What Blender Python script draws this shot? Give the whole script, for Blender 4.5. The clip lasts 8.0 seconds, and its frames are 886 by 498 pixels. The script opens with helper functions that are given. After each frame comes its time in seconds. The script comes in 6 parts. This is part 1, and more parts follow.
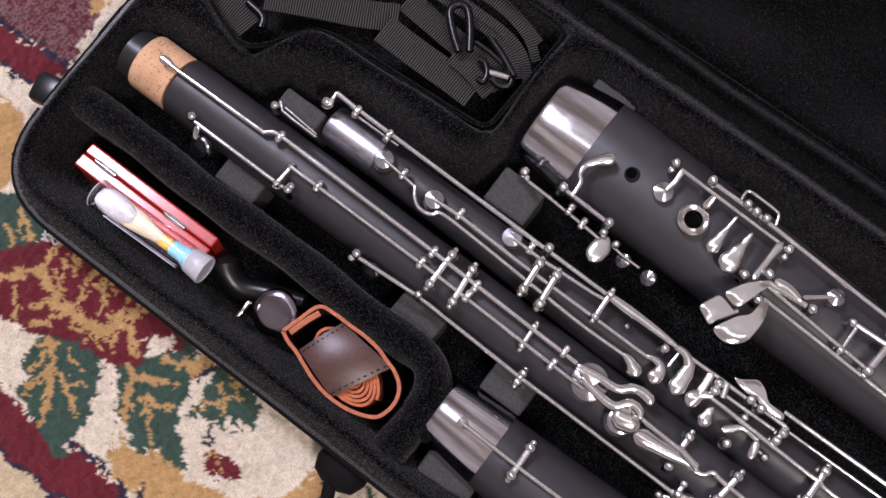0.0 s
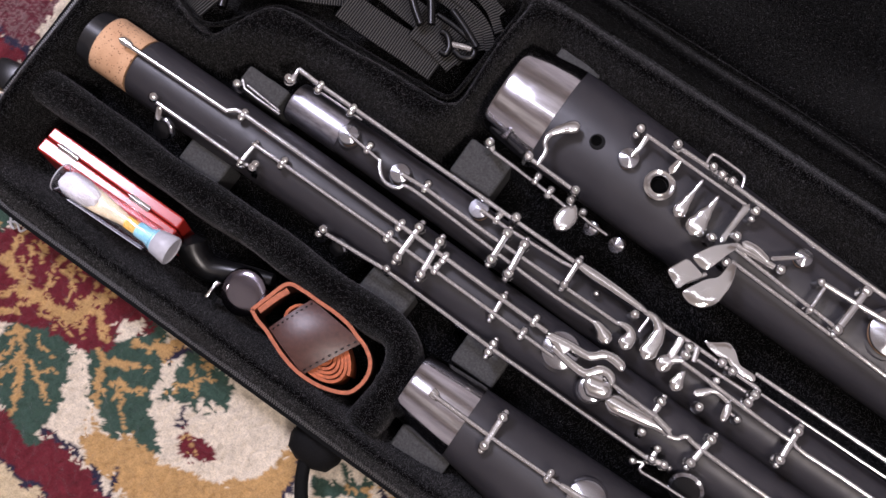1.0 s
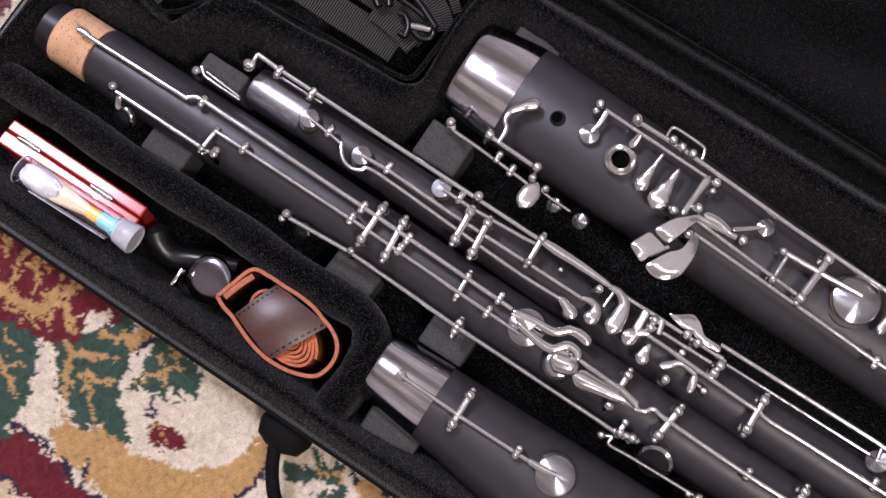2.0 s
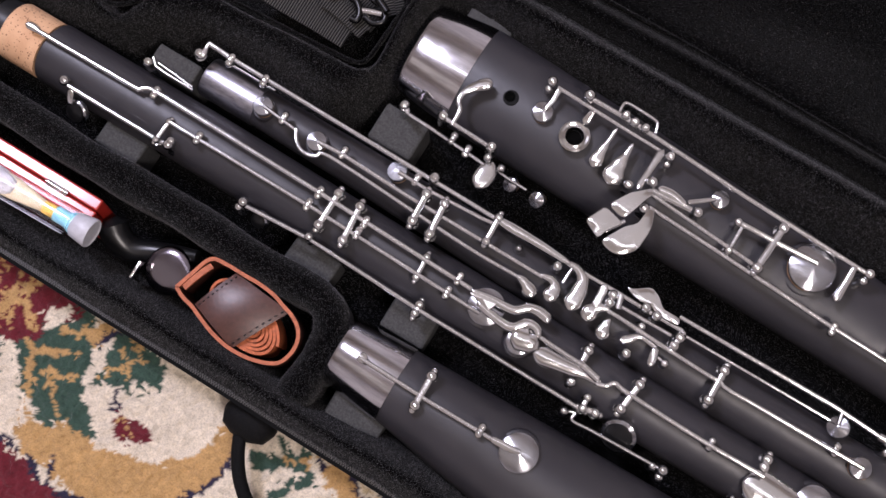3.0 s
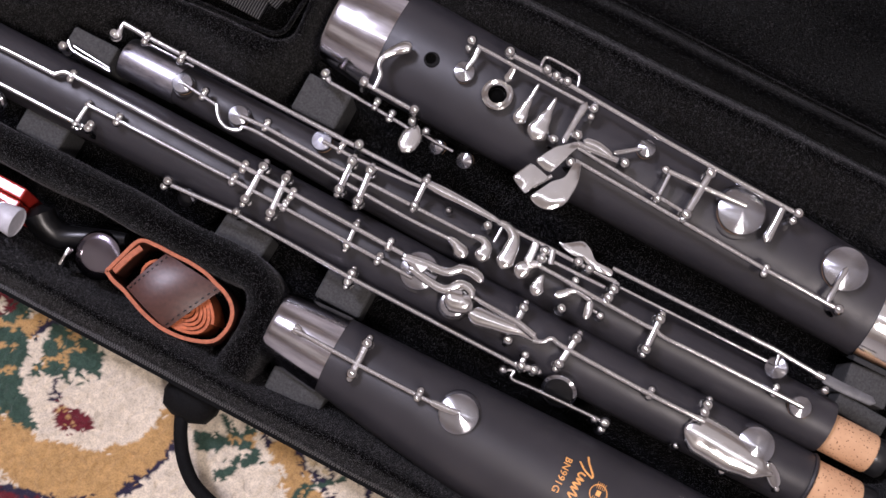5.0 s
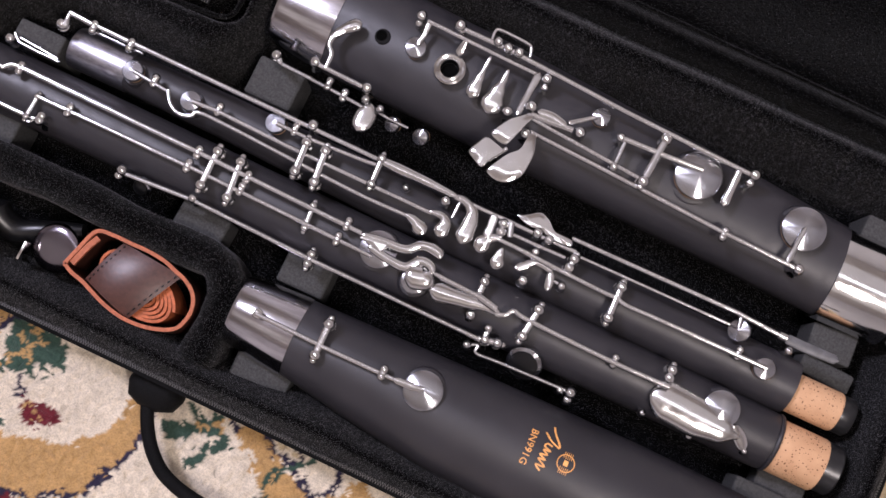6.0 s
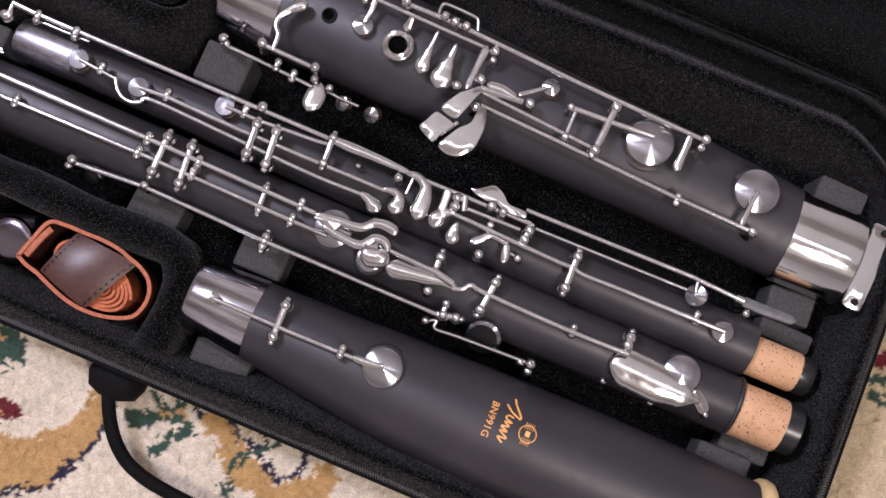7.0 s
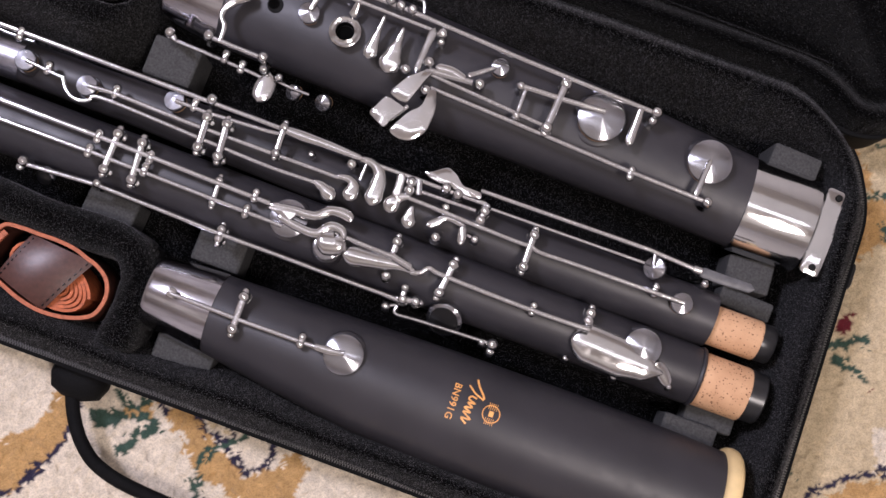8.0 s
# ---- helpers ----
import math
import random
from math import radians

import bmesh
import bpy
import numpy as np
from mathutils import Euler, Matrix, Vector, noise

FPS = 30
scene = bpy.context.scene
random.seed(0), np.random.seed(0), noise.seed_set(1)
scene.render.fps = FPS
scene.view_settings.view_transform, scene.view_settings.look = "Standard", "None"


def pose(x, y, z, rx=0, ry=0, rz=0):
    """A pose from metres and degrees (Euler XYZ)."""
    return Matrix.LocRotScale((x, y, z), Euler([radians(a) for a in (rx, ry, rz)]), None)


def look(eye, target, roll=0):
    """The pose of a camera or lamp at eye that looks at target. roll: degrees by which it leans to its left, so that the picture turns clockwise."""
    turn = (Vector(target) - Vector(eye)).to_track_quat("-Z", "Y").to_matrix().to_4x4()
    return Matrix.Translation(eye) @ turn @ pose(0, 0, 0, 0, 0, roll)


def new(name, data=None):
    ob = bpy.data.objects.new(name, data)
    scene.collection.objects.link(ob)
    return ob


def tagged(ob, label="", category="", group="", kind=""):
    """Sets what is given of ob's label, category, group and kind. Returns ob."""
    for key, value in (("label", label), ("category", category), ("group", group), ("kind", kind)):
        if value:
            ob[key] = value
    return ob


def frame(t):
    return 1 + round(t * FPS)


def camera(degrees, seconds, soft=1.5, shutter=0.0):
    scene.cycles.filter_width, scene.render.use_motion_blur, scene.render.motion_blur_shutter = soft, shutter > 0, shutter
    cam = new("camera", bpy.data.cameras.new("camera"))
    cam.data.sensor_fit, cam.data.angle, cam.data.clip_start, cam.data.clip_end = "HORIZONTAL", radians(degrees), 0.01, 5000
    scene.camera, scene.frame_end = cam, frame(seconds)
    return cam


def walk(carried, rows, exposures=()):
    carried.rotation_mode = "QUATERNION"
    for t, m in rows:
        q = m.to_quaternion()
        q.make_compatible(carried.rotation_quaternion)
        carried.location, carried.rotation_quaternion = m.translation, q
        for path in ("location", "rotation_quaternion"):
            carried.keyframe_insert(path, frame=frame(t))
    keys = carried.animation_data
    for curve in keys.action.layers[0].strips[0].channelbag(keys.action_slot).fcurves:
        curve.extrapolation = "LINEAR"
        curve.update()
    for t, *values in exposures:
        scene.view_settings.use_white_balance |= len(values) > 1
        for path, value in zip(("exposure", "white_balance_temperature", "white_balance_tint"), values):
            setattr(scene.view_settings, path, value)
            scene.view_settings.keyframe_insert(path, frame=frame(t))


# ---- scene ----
# The camera and its walk
cam = camera(43.00, 8.0, soft=1.6)
PATH = [
    (0, (0.06799, -0.04687, 0.71059), (-0.00898, 0.02639, 0.12007), -9.615),
    (0.5, (0.07720, -0.04866, 0.70814), (0.00355, 0.02531, 0.11729), -9.117),
    (1, (0.08492, -0.04951, 0.70579), (0.01480, 0.02496, 0.11457), -8.312),
    (1.5, (0.09253, -0.04876, 0.70483), (0.02585, 0.02553, 0.11319), -7.713),
    (3, (0.11861, -0.04953, 0.70347), (0.06371, 0.03096, 0.11144), -3.097),
    (3.5, (0.12543, -0.04795, 0.70244), (0.07494, 0.03212, 0.10995), -1.959),
    (4, (0.13324, -0.04523, 0.70085), (0.08570, 0.03209, 0.10775), -2.229),
    (4.5, (0.14057, -0.04536, 0.69951), (0.09613, 0.03311, 0.10632), -0.973),
    (6, (0.16369, -0.04028, 0.69568), (0.13335, 0.03275, 0.10092), 2.405),
    (6.5, (0.17260, -0.04135, 0.69459), (0.14802, 0.03121, 0.09950), 5.131),
    (7, (0.18198, -0.04072, 0.69405), (0.16152, 0.03075, 0.09868), 6.646),
    (7.5, (0.19042, -0.04006, 0.69360), (0.17448, 0.03130, 0.09807), 8.789),
    (8, (0.20022, -0.03849, 0.69334), (0.18734, 0.03117, 0.09753), 9.454),
]
walk(cam, [(t, look(eye, target, roll)) for t, eye, target, roll in PATH])

# World, lamps and exposure
world = bpy.data.worlds.new("room_air")
scene.world = world
world.use_nodes = True
world.node_tree.nodes["Background"].inputs[0].default_value = (0.8, 0.85, 1.0, 1)
world.node_tree.nodes["Background"].inputs[1].default_value = 0.02


def lamp(name, eye, target, size, size_y, watts, colour):
    data = bpy.data.lights.new(name, "AREA")
    data.shape, data.size, data.size_y, data.energy, data.color = "RECTANGLE", size, size_y, watts, colour
    ob = new(name, data)
    ob.matrix_world = look(eye, target)
    return ob


lamp("ceiling_lamp", (-1.32, 0.50, 2.4), (0.1, 0.05, 0), 0.42, 0.42, 55, (0.935, 0.905, 1.15))
# Unseen warm fill, added to brighten the right ends of the joints.
lamp("warm_fill_lamp", (1.0, -0.55, 2.2), (0.1, 0.05, 0), 0.36, 0.36, 29, (1.0, 0.88, 0.86))
# Unseen broad fill, added so the silver reflects an even grey.
lamp("fill_panel", (0.0, 0.62, 2.45), (0.0, 0.62, 0), 4.6, 1.4, 6.2, (0.97, 0.93, 1.03))
# Unseen thin light, added to draw line highlights on rods, balls and bands.
lamp("glint_strip", (-0.1, 0.16, 2.42), (-0.1, 0.16, 0), 3.0, 0.10, 4.2, (0.97, 0.93, 1.03))
# Unseen southern fill, added for a second pale stripe in the bands.
lamp("fill_strip", (0.0, -1.05, 2.45), (0.0, -1.05, 0), 4.6, 0.7, 3.0, (1.0, 0.93, 0.92))
scene.view_settings.exposure = 0.0

# Materials
def material(name, colour, rough=0.5, metal=0.0):
    m = bpy.data.materials.new(name)
    m.use_nodes = True
    b = m.node_tree.nodes["Principled BSDF"]
    b.inputs["Base Color"].default_value = (*colour, 1)
    b.inputs["Roughness"].default_value = rough
    b.inputs["Metallic"].default_value = metal
    return m, m.node_tree.nodes, m.node_tree.links, b


def node(nodes, kind, **inputs):
    n = nodes.new(kind)
    for key, value in inputs.items():
        n.inputs[key.replace("_", " ")].default_value = value
    return n


def coords(nodes, links):
    """Object space, shifted by the object's own random number."""
    tc = nodes.new("ShaderNodeTexCoord")
    return tc.outputs["Object"]


def noise_tex(nodes, links, scale, detail=3.0, rough=0.55, vector=None):
    n = node(nodes, "ShaderNodeTexNoise", Scale=scale, Detail=detail, Roughness=rough)
    links.new(vector or coords(nodes, links), n.inputs["Vector"])
    return n.outputs["Fac"]


def ramp(nodes, links, fac, *stops):
    r = nodes.new("ShaderNodeValToRGB")
    e = r.color_ramp.elements
    while len(e) < len(stops):
        e.new(0.5)
    for el, (at, colour) in zip(e, stops):
        el.position = at
        el.color = (*colour, 1) if len(colour) == 3 else colour
    links.new(fac, r.inputs[0])
    return r.outputs[0]


def bump(nodes, links, b, height, strength, distance):
    n = node(nodes, "ShaderNodeBump", Strength=strength, Distance=distance)
    links.new(height, n.inputs["Height"])
    links.new(n.outputs[0], b.inputs["Normal"])
    return n


def grey(v):
    return (v, v, v)


def make_velvet(name, low, high, painted_glint):
    m, n, l, b = material(name, (0.01, 0.01, 0.011), 0.9)
    fine = noise_tex(n, l, 1700, 2.0, 0.65)
    clump = noise_tex(n, l, 420, 3.0, 0.65)
    broad = noise_tex(n, l, 14, 3.0)
    mix = n.new("ShaderNodeMixRGB")
    mix.blend_type = "MULTIPLY"
    mix.inputs[0].default_value = 1.0
    # Glints of the pile are put into the colour as sparse pale specks.
    l.new(ramp(n, l, fine, (0.42, low), (0.62, high), (0.80, painted_glint)), mix.inputs[1])
    l.new(ramp(n, l, clump, (0.34, grey(0.45)), (0.68, grey(1.45))), mix.inputs[2])
    worn = n.new("ShaderNodeMixRGB")
    worn.blend_type = "MULTIPLY"
    worn.inputs[0].default_value = 1.0
    l.new(mix.outputs[0], worn.inputs[1])
    l.new(ramp(n, l, broad, (0.3, grey(0.6)), (0.7, grey(1.1))), worn.inputs[2])
    l.new(worn.outputs[0], b.inputs["Base Color"])
    b.inputs["Sheen Weight"].default_value = 0.06
    b.inputs["Sheen Roughness"].default_value = 0.35
    b.inputs["Specular IOR Level"].default_value = 0.03
    bump(n, l, b, fine, 1.0, 0.0012)
    return m


VELVET = make_velvet("black_velvet", (0.0008, 0.0008, 0.0009), (0.0040, 0.0039, 0.0042), (0.30, 0.295, 0.31))
VELVET_LID = make_velvet("black_lid_velvet", (0.0007, 0.0007, 0.0008), (0.0019, 0.0018, 0.0020), (0.10, 0.098, 0.103))


def make_body():
    m, n, l, b = material("matt_black_resin", (0.02, 0.02, 0.021), 0.42)
    grain = noise_tex(n, l, 140, 4.0)
    broad = noise_tex(n, l, 22, 3.0)
    l.new(ramp(n, l, broad, (0.3, (0.0200, 0.0188, 0.0222)), (0.7, (0.0285, 0.0266, 0.0308))), b.inputs["Base Color"])
    l.new(ramp(n, l, grain, (0.3, grey(0.40)), (0.7, grey(0.50))), b.inputs["Roughness"])
    b.inputs["Specular IOR Level"].default_value = 0.5
    bump(n, l, b, grain, 0.05, 0.0004)
    return m


BODY = make_body()


def make_silver(name, colour, low, high):
    m, n, l, b = material(name, colour, 0.15, 1.0)
    smear = noise_tex(n, l, 120, 4.0)
    l.new(ramp(n, l, smear, (0.3, grey(low)), (0.75, grey(high))), b.inputs["Roughness"])
    tarnish = noise_tex(n, l, 45, 3.0)
    l.new(ramp(n, l, tarnish, (0.3, colour), (0.75, tuple(c * 0.86 for c in colour))), b.inputs["Base Color"])
    grit = noise_tex(n, l, 900, 2.0, 0.6)
    bump(n, l, b, grit, 0.14, 0.0002)
    return m


SILVER = make_silver("silver_plate", (0.66, 0.66, 0.66), 0.07, 0.20)


def make_band():
    """Polished band, smeared; wear and lilac reflections along the joint are streaked into its colour."""
    m, n, l, b = material("polished_band", (0.6, 0.6, 0.64), 0.15, 1.0)
    tc = n.new("ShaderNodeTexCoord")
    stretch = n.new("ShaderNodeMapping")
    stretch.inputs["Scale"].default_value = (0.12, 1.0, 1.0)
    l.new(tc.outputs["Object"], stretch.inputs["Vector"])
    streak = noise_tex(n, l, 260, 4.0, 0.6, stretch.outputs[0])
    smear = noise_tex(n, l, 70, 4.0)
    l.new(ramp(n, l, streak, (0.34, (0.40, 0.39, 0.41)), (0.66, (0.60, 0.59, 0.63))), b.inputs["Base Color"])
    l.new(ramp(n, l, smear, (0.3, grey(0.08)), (0.75, grey(0.20))), b.inputs["Roughness"])
    bump(n, l, b, streak, 0.04, 0.0003)
    return m


BAND = make_band()


def make_scuffed():
    """A dull plated band, rubbed grey along the joint."""
    m, n, l, b = material("scuffed_band", (0.35, 0.35, 0.38), 0.35, 1.0)
    tc = n.new("ShaderNodeTexCoord")
    stretch = n.new("ShaderNodeMapping")
    stretch.inputs["Scale"].default_value = (0.25, 1.0, 1.0)
    l.new(tc.outputs["Object"], stretch.inputs["Vector"])
    rub = noise_tex(n, l, 420, 5.0, 0.7, stretch.outputs[0])
    l.new(ramp(n, l, rub, (0.36, (0.26, 0.255, 0.29)), (0.66, (0.56, 0.55, 0.60))), b.inputs["Base Color"])
    l.new(ramp(n, l, rub, (0.3, grey(0.42)), (0.7, grey(0.28))), b.inputs["Roughness"])
    bump(n, l, b, rub, 0.12, 0.0003)
    return m


SCUFFED = make_scuffed()
CAP = make_silver("mirror_cap", (0.72, 0.725, 0.73), 0.06, 0.15)


def make_cork():
    m, n, l, b = material("cork", (0.5, 0.3, 0.17), 0.75)
    pores = node(n, "ShaderNodeTexVoronoi", Scale=640.0)
    l.new(coords(n, l), pores.inputs["Vector"])
    keep = noise_tex(n, l, 330, 2.0)
    less = n.new("ShaderNodeMath")
    less.operation = "ADD"
    l.new(pores.outputs["Distance"], less.inputs[0])
    l.new(keep, less.inputs[1])
    broad = noise_tex(n, l, 60, 4.0)
    base = ramp(n, l, broad, (0.3, (0.50, 0.28, 0.15)), (0.7, (0.64, 0.39, 0.225)))
    dots = ramp(n, l, less.outputs[0], (0.64, (0.14, 0.06, 0.025)), (0.73, (1, 1, 1)))
    mix = n.new("ShaderNodeMixRGB")
    mix.blend_type = "MULTIPLY"
    mix.inputs[0].default_value = 1.0
    l.new(base, mix.inputs[1])
    l.new(dots, mix.inputs[2])
    l.new(mix.outputs[0], b.inputs["Base Color"])
    bump(n, l, b, less.outputs[0], 0.25, 0.0006)
    return m


CORK = make_cork()


def make_foam():
    m, n, l, b = material("grey_foam", (0.05, 0.05, 0.052), 0.9)
    fine = noise_tex(n, l, 700, 3.0, 0.7)
    l.new(ramp(n, l, fine, (0.3, grey(0.036)), (0.7, grey(0.075))), b.inputs["Base Color"])
    b.inputs["Specular IOR Level"].default_value = 0.2
    bump(n, l, b, fine, 0.5, 0.0006)
    return m


FOAM = make_foam()


def make_plain(name, colour, rough, scale=200.0, depth=0.15, spread=0.25, coat=0.0, gloss=0.5):
    m, n, l, b = material(name, colour, rough)
    fac = noise_tex(n, l, scale, 4.0)
    low, high = (tuple(c * k for c in colour) for k in (1 - spread, 1 + spread))
    l.new(ramp(n, l, fac, (0.3, low), (0.7, high)), b.inputs["Base Color"])
    bump(n, l, b, fac, depth, 0.0006)
    b.inputs["Coat Weight"].default_value = coat
    b.inputs["Specular IOR Level"].default_value = gloss
    return m


NYLON = make_plain("black_nylon", (0.0042, 0.0042, 0.0046), 0.75, 900, 0.5, 0.5, 0.0, 0.12)
PLASTIC = make_plain("black_plastic", (0.005, 0.005, 0.0055), 0.3, 300, 0.03, 0.25, 0.0, 0.35)
WELL = make_plain("painted_bore_wall", (0.009, 0.009, 0.0095), 0.8, 300, 0.03, 0.3, 0.0, 0.1)
HOOK = make_plain("black_lacquered_metal", (0.004, 0.004, 0.0043), 0.27, 300, 0.02, 0.2, 0.0, 0.3)
ENDCAP = make_plain("black_end_resin", (0.016, 0.016, 0.017), 0.3, 200, 0.05)
IVORY = make_plain("ivory_resin", (0.72, 0.54, 0.27), 0.3, 60, 0.03, 0.12)
RED = make_plain("red_lacquer", (0.40, 0.024, 0.017), 0.4, 80, 0.03, 0.15, 0.5, 0.3)
RED.node_tree.nodes["Principled BSDF"].inputs["Coat Roughness"].default_value = 0.14
LEATHER_EDGE = make_plain("tan_leather_edge", (0.38, 0.115, 0.054), 0.7, 350, 0.4, 0.25)
LEATHER_RAW = make_plain("orange_raw_leather", (0.42, 0.105, 0.034), 0.65, 350, 0.4, 0.3)
LEATHER = make_plain("brown_leather", (0.060, 0.022, 0.016), 0.38, 420, 0.12, 0.25)
WALLPAINT = make_plain("wall_paint", (0.72, 0.70, 0.69), 0.9, 8, 0.05, 0.06)
FLOORING = make_plain("bounce_floor", (0.34, 0.27, 0.20), 0.6, 12, 0.05, 0.2)
GOLD = make_plain("gold_print", (0.75, 0.36, 0.11), 0.4, 300, 0.02)

PADSKIN = make_plain("pad_leather", (0.36, 0.22, 0.12), 0.7, 300, 0.1)


def make_brushed():
    """Turned silver: the fine rings of the lathe spread highlights into rays."""
    m, n, l, b = material("turned_silver", (0.40, 0.405, 0.435), 0.2, 1.0)
    smear = noise_tex(n, l, 160, 3.0)
    l.new(ramp(n, l, smear, (0.3, grey(0.15)), (0.7, grey(0.24))), b.inputs["Roughness"])
    b.inputs["Anisotropic"].default_value = 0.9
    b.inputs["Anisotropic Rotation"].default_value = 0.25
    tan = n.new("ShaderNodeTangent")
    tan.direction_type, tan.axis = "RADIAL", "Z"
    l.new(tan.outputs[0], b.inputs["Tangent"])
    return m


BRUSHED = make_brushed()

DULL = make_plain("dull_blackened_steel", (0.10, 0.10, 0.105), 0.45, 200, 0.05)

ZIPTAPE = make_plain("zip_tape_weave", (0.0035, 0.0035, 0.0038), 0.8, 1200, 0.6, 0.5, 0.0, 0.1)
TEETH = make_plain("zip_metal", (0.075, 0.073, 0.070), 0.38, 300, 0.02)
TEETH.node_tree.nodes["Principled BSDF"].inputs["Metallic"].default_value = 0.7


def make_webbing():
    m, n, l, b = material("ribbed_webbing", (0.03, 0.03, 0.032), 0.6)
    tc = n.new("ShaderNodeTexCoord")
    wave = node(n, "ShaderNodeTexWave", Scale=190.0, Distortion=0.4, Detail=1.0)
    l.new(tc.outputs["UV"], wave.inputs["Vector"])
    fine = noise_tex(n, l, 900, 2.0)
    # Shade of the grooves is put into the colour, near black between ribs.
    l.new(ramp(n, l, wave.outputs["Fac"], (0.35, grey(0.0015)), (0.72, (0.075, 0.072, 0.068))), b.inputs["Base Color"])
    b.inputs["Specular IOR Level"].default_value = 0.2
    bump(n, l, b, wave.outputs["Fac"], 0.9, 0.0008)
    return m


WEBBING = make_webbing()


def make_clear(name, colour, rough, ior):
    m, n, l, b = material(name, colour, rough)
    b.inputs["Transmission Weight"].default_value = 1.0
    b.inputs["IOR"].default_value = ior
    scratch = noise_tex(n, l, 300, 3.0)
    l.new(ramp(n, l, scratch, (0.3, grey(rough)), (0.8, grey(rough + 0.12))), b.inputs["Roughness"])
    return m


CLEAR = make_clear("clear_plastic", (0.97, 0.97, 1.0), 0.02, 1.42)
FROST = make_plain("frosted_plastic", (0.46, 0.46, 0.50), 0.4, 300, 0.05, 0.1)
COTTON = make_plain("white_cotton", (0.42, 0.41, 0.415), 0.95, 700, 0.8, 0.14)
REED = make_plain("cane_reed", (0.44, 0.36, 0.235), 0.6, 250, 0.15, 0.12)
THREAD = make_plain("yellow_thread", (0.66, 0.42, 0.10), 0.7, 900, 0.4, 0.3)
BLUE = make_plain("pale_blue_plastic", (0.17, 0.38, 0.45), 0.3, 300, 0.03, 0.1)
LENS = make_silver("grey_metal", (0.20, 0.18, 0.21), 0.1, 0.2)

SHADEBLACK = make_plain("bore_shade_black", (0.002, 0.002, 0.002), 0.9, 200, 0.02, 0.2, 0.0, 0.02)

# Building tools
def part(name, bm, mat, parent=None, label="", smooth=40):
    for f in bm.faces:
        f.smooth = True
    me = bpy.data.meshes.new(name)
    bm.to_mesh(me)
    bm.free()
    me.materials.append(mat)
    if smooth:
        me.set_sharp_from_angle(angle=radians(smooth))
    ob = new(name, me)
    if parent is not None:
        ob.parent = parent
    if label:
        tagged(ob, label)
    return ob


def thing(name, label, category, group="", at=(0, 0, 0)):
    ob = new(name)
    ob.empty_display_size = 0.01
    ob.location = at
    return tagged(ob, label, category, group)


def skin(bm, loops, closed=True, cap=True):
    """Joins loops of points with faces."""
    rows = [[bm.verts.new(p) for p in loop] for loop in loops]
    n = len(rows[0])
    for a, b in zip(rows, rows[1:]):
        for i in range(n if closed else n - 1):
            j = (i + 1) % n
            bm.faces.new((a[i], a[j], b[j], b[i]))
    if cap and closed:
        bm.faces.new(rows[0][::-1])
        bm.faces.new(rows[-1])
    return rows


def tube_x(rings, seg=64, cap=True):
    """A lathed tube along x. rings: x, y, z of the axis, half width, half height."""
    bm = bmesh.new()
    loops = []
    for x, y, z, ry, rz in rings:
        loops.append([(x, y + ry * math.cos(a), z + rz * math.sin(a)) for a in (2 * math.pi * i / seg for i in range(seg))])
    skin(bm, loops, True, cap)
    bmesh.ops.recalc_face_normals(bm, faces=bm.faces)
    return bm


def turned(profile, seg=20, m=None):
    """A shape turned about z. profile: radius, height."""
    bm = bmesh.new()
    skin(bm, [[(r * math.cos(a), r * math.sin(a), z) for a in (2 * math.pi * i / seg for i in range(seg))] for r, z in profile])
    bmesh.ops.recalc_face_normals(bm, faces=bm.faces)
    if m is not None:
        bm.transform(m)
    return bm


def smooth_line(points, steps=6):
    """Catmull-Rom through the points."""
    p = [Vector(q) for q in points]
    p = [2 * p[0] - p[1], *p, 2 * p[-1] - p[-2]]
    out = []
    for a, b, c, d in zip(p, p[1:], p[2:], p[3:]):
        for k in range(steps):
            t = k / steps
            out.append(0.5 * (2 * b + (c - a) * t + (2 * a - 5 * b + 4 * c - d) * t * t + (3 * b - a - 3 * c + d) * t ** 3))
    return out + [p[-2]]


def sweep(line, section, bm=None, up=(0, 0, 1), cap=True):
    """Sweeps a section (list of (side, height), or a function of 0..1 that gives it) along a line."""
    bm = bm or bmesh.new()
    loops = []
    n = len(line)
    for i, p in enumerate(line):
        d = (Vector(line[min(i + 1, n - 1)]) - Vector(line[max(i - 1, 0)])).normalized()
        side = d.cross(Vector(up))
        side = side.normalized() if side.length > 1e-6 else Vector((1, 0, 0))
        top = side.cross(d)
        shape = section(i / (n - 1)) if callable(section) else section
        loops.append([Vector(p) + side * s + top * h for s, h in shape])
    skin(bm, loops, True, cap)
    bmesh.ops.recalc_face_normals(bm, faces=bm.faces)
    return bm


def ring_section(r, seg=10, flat=1.0):
    return [(r * math.cos(2 * math.pi * i / seg), r * flat * math.sin(2 * math.pi * i / seg)) for i in range(seg)]


def rod(points, r, seg=10, bm=None):
    return sweep([Vector(p) for p in points], ring_section(r, seg), bm)


def box(x0, y0, z0, x1, y1, z1, bevel=0.002, bm=None):
    bm = bm or bmesh.new()
    got = bmesh.ops.create_cube(bm, size=1.0, matrix=Matrix.Translation(((x0 + x1) / 2, (y0 + y1) / 2, (z0 + z1) / 2)) @ Matrix.Diagonal((x1 - x0, y1 - y0, z1 - z0, 1)))
    if bevel:
        edges = list({e for v in got["verts"] for e in v.link_edges})
        bmesh.ops.bevel(bm, geom=edges, offset=bevel, segments=2, affect="EDGES", profile=0.5)
    return bm


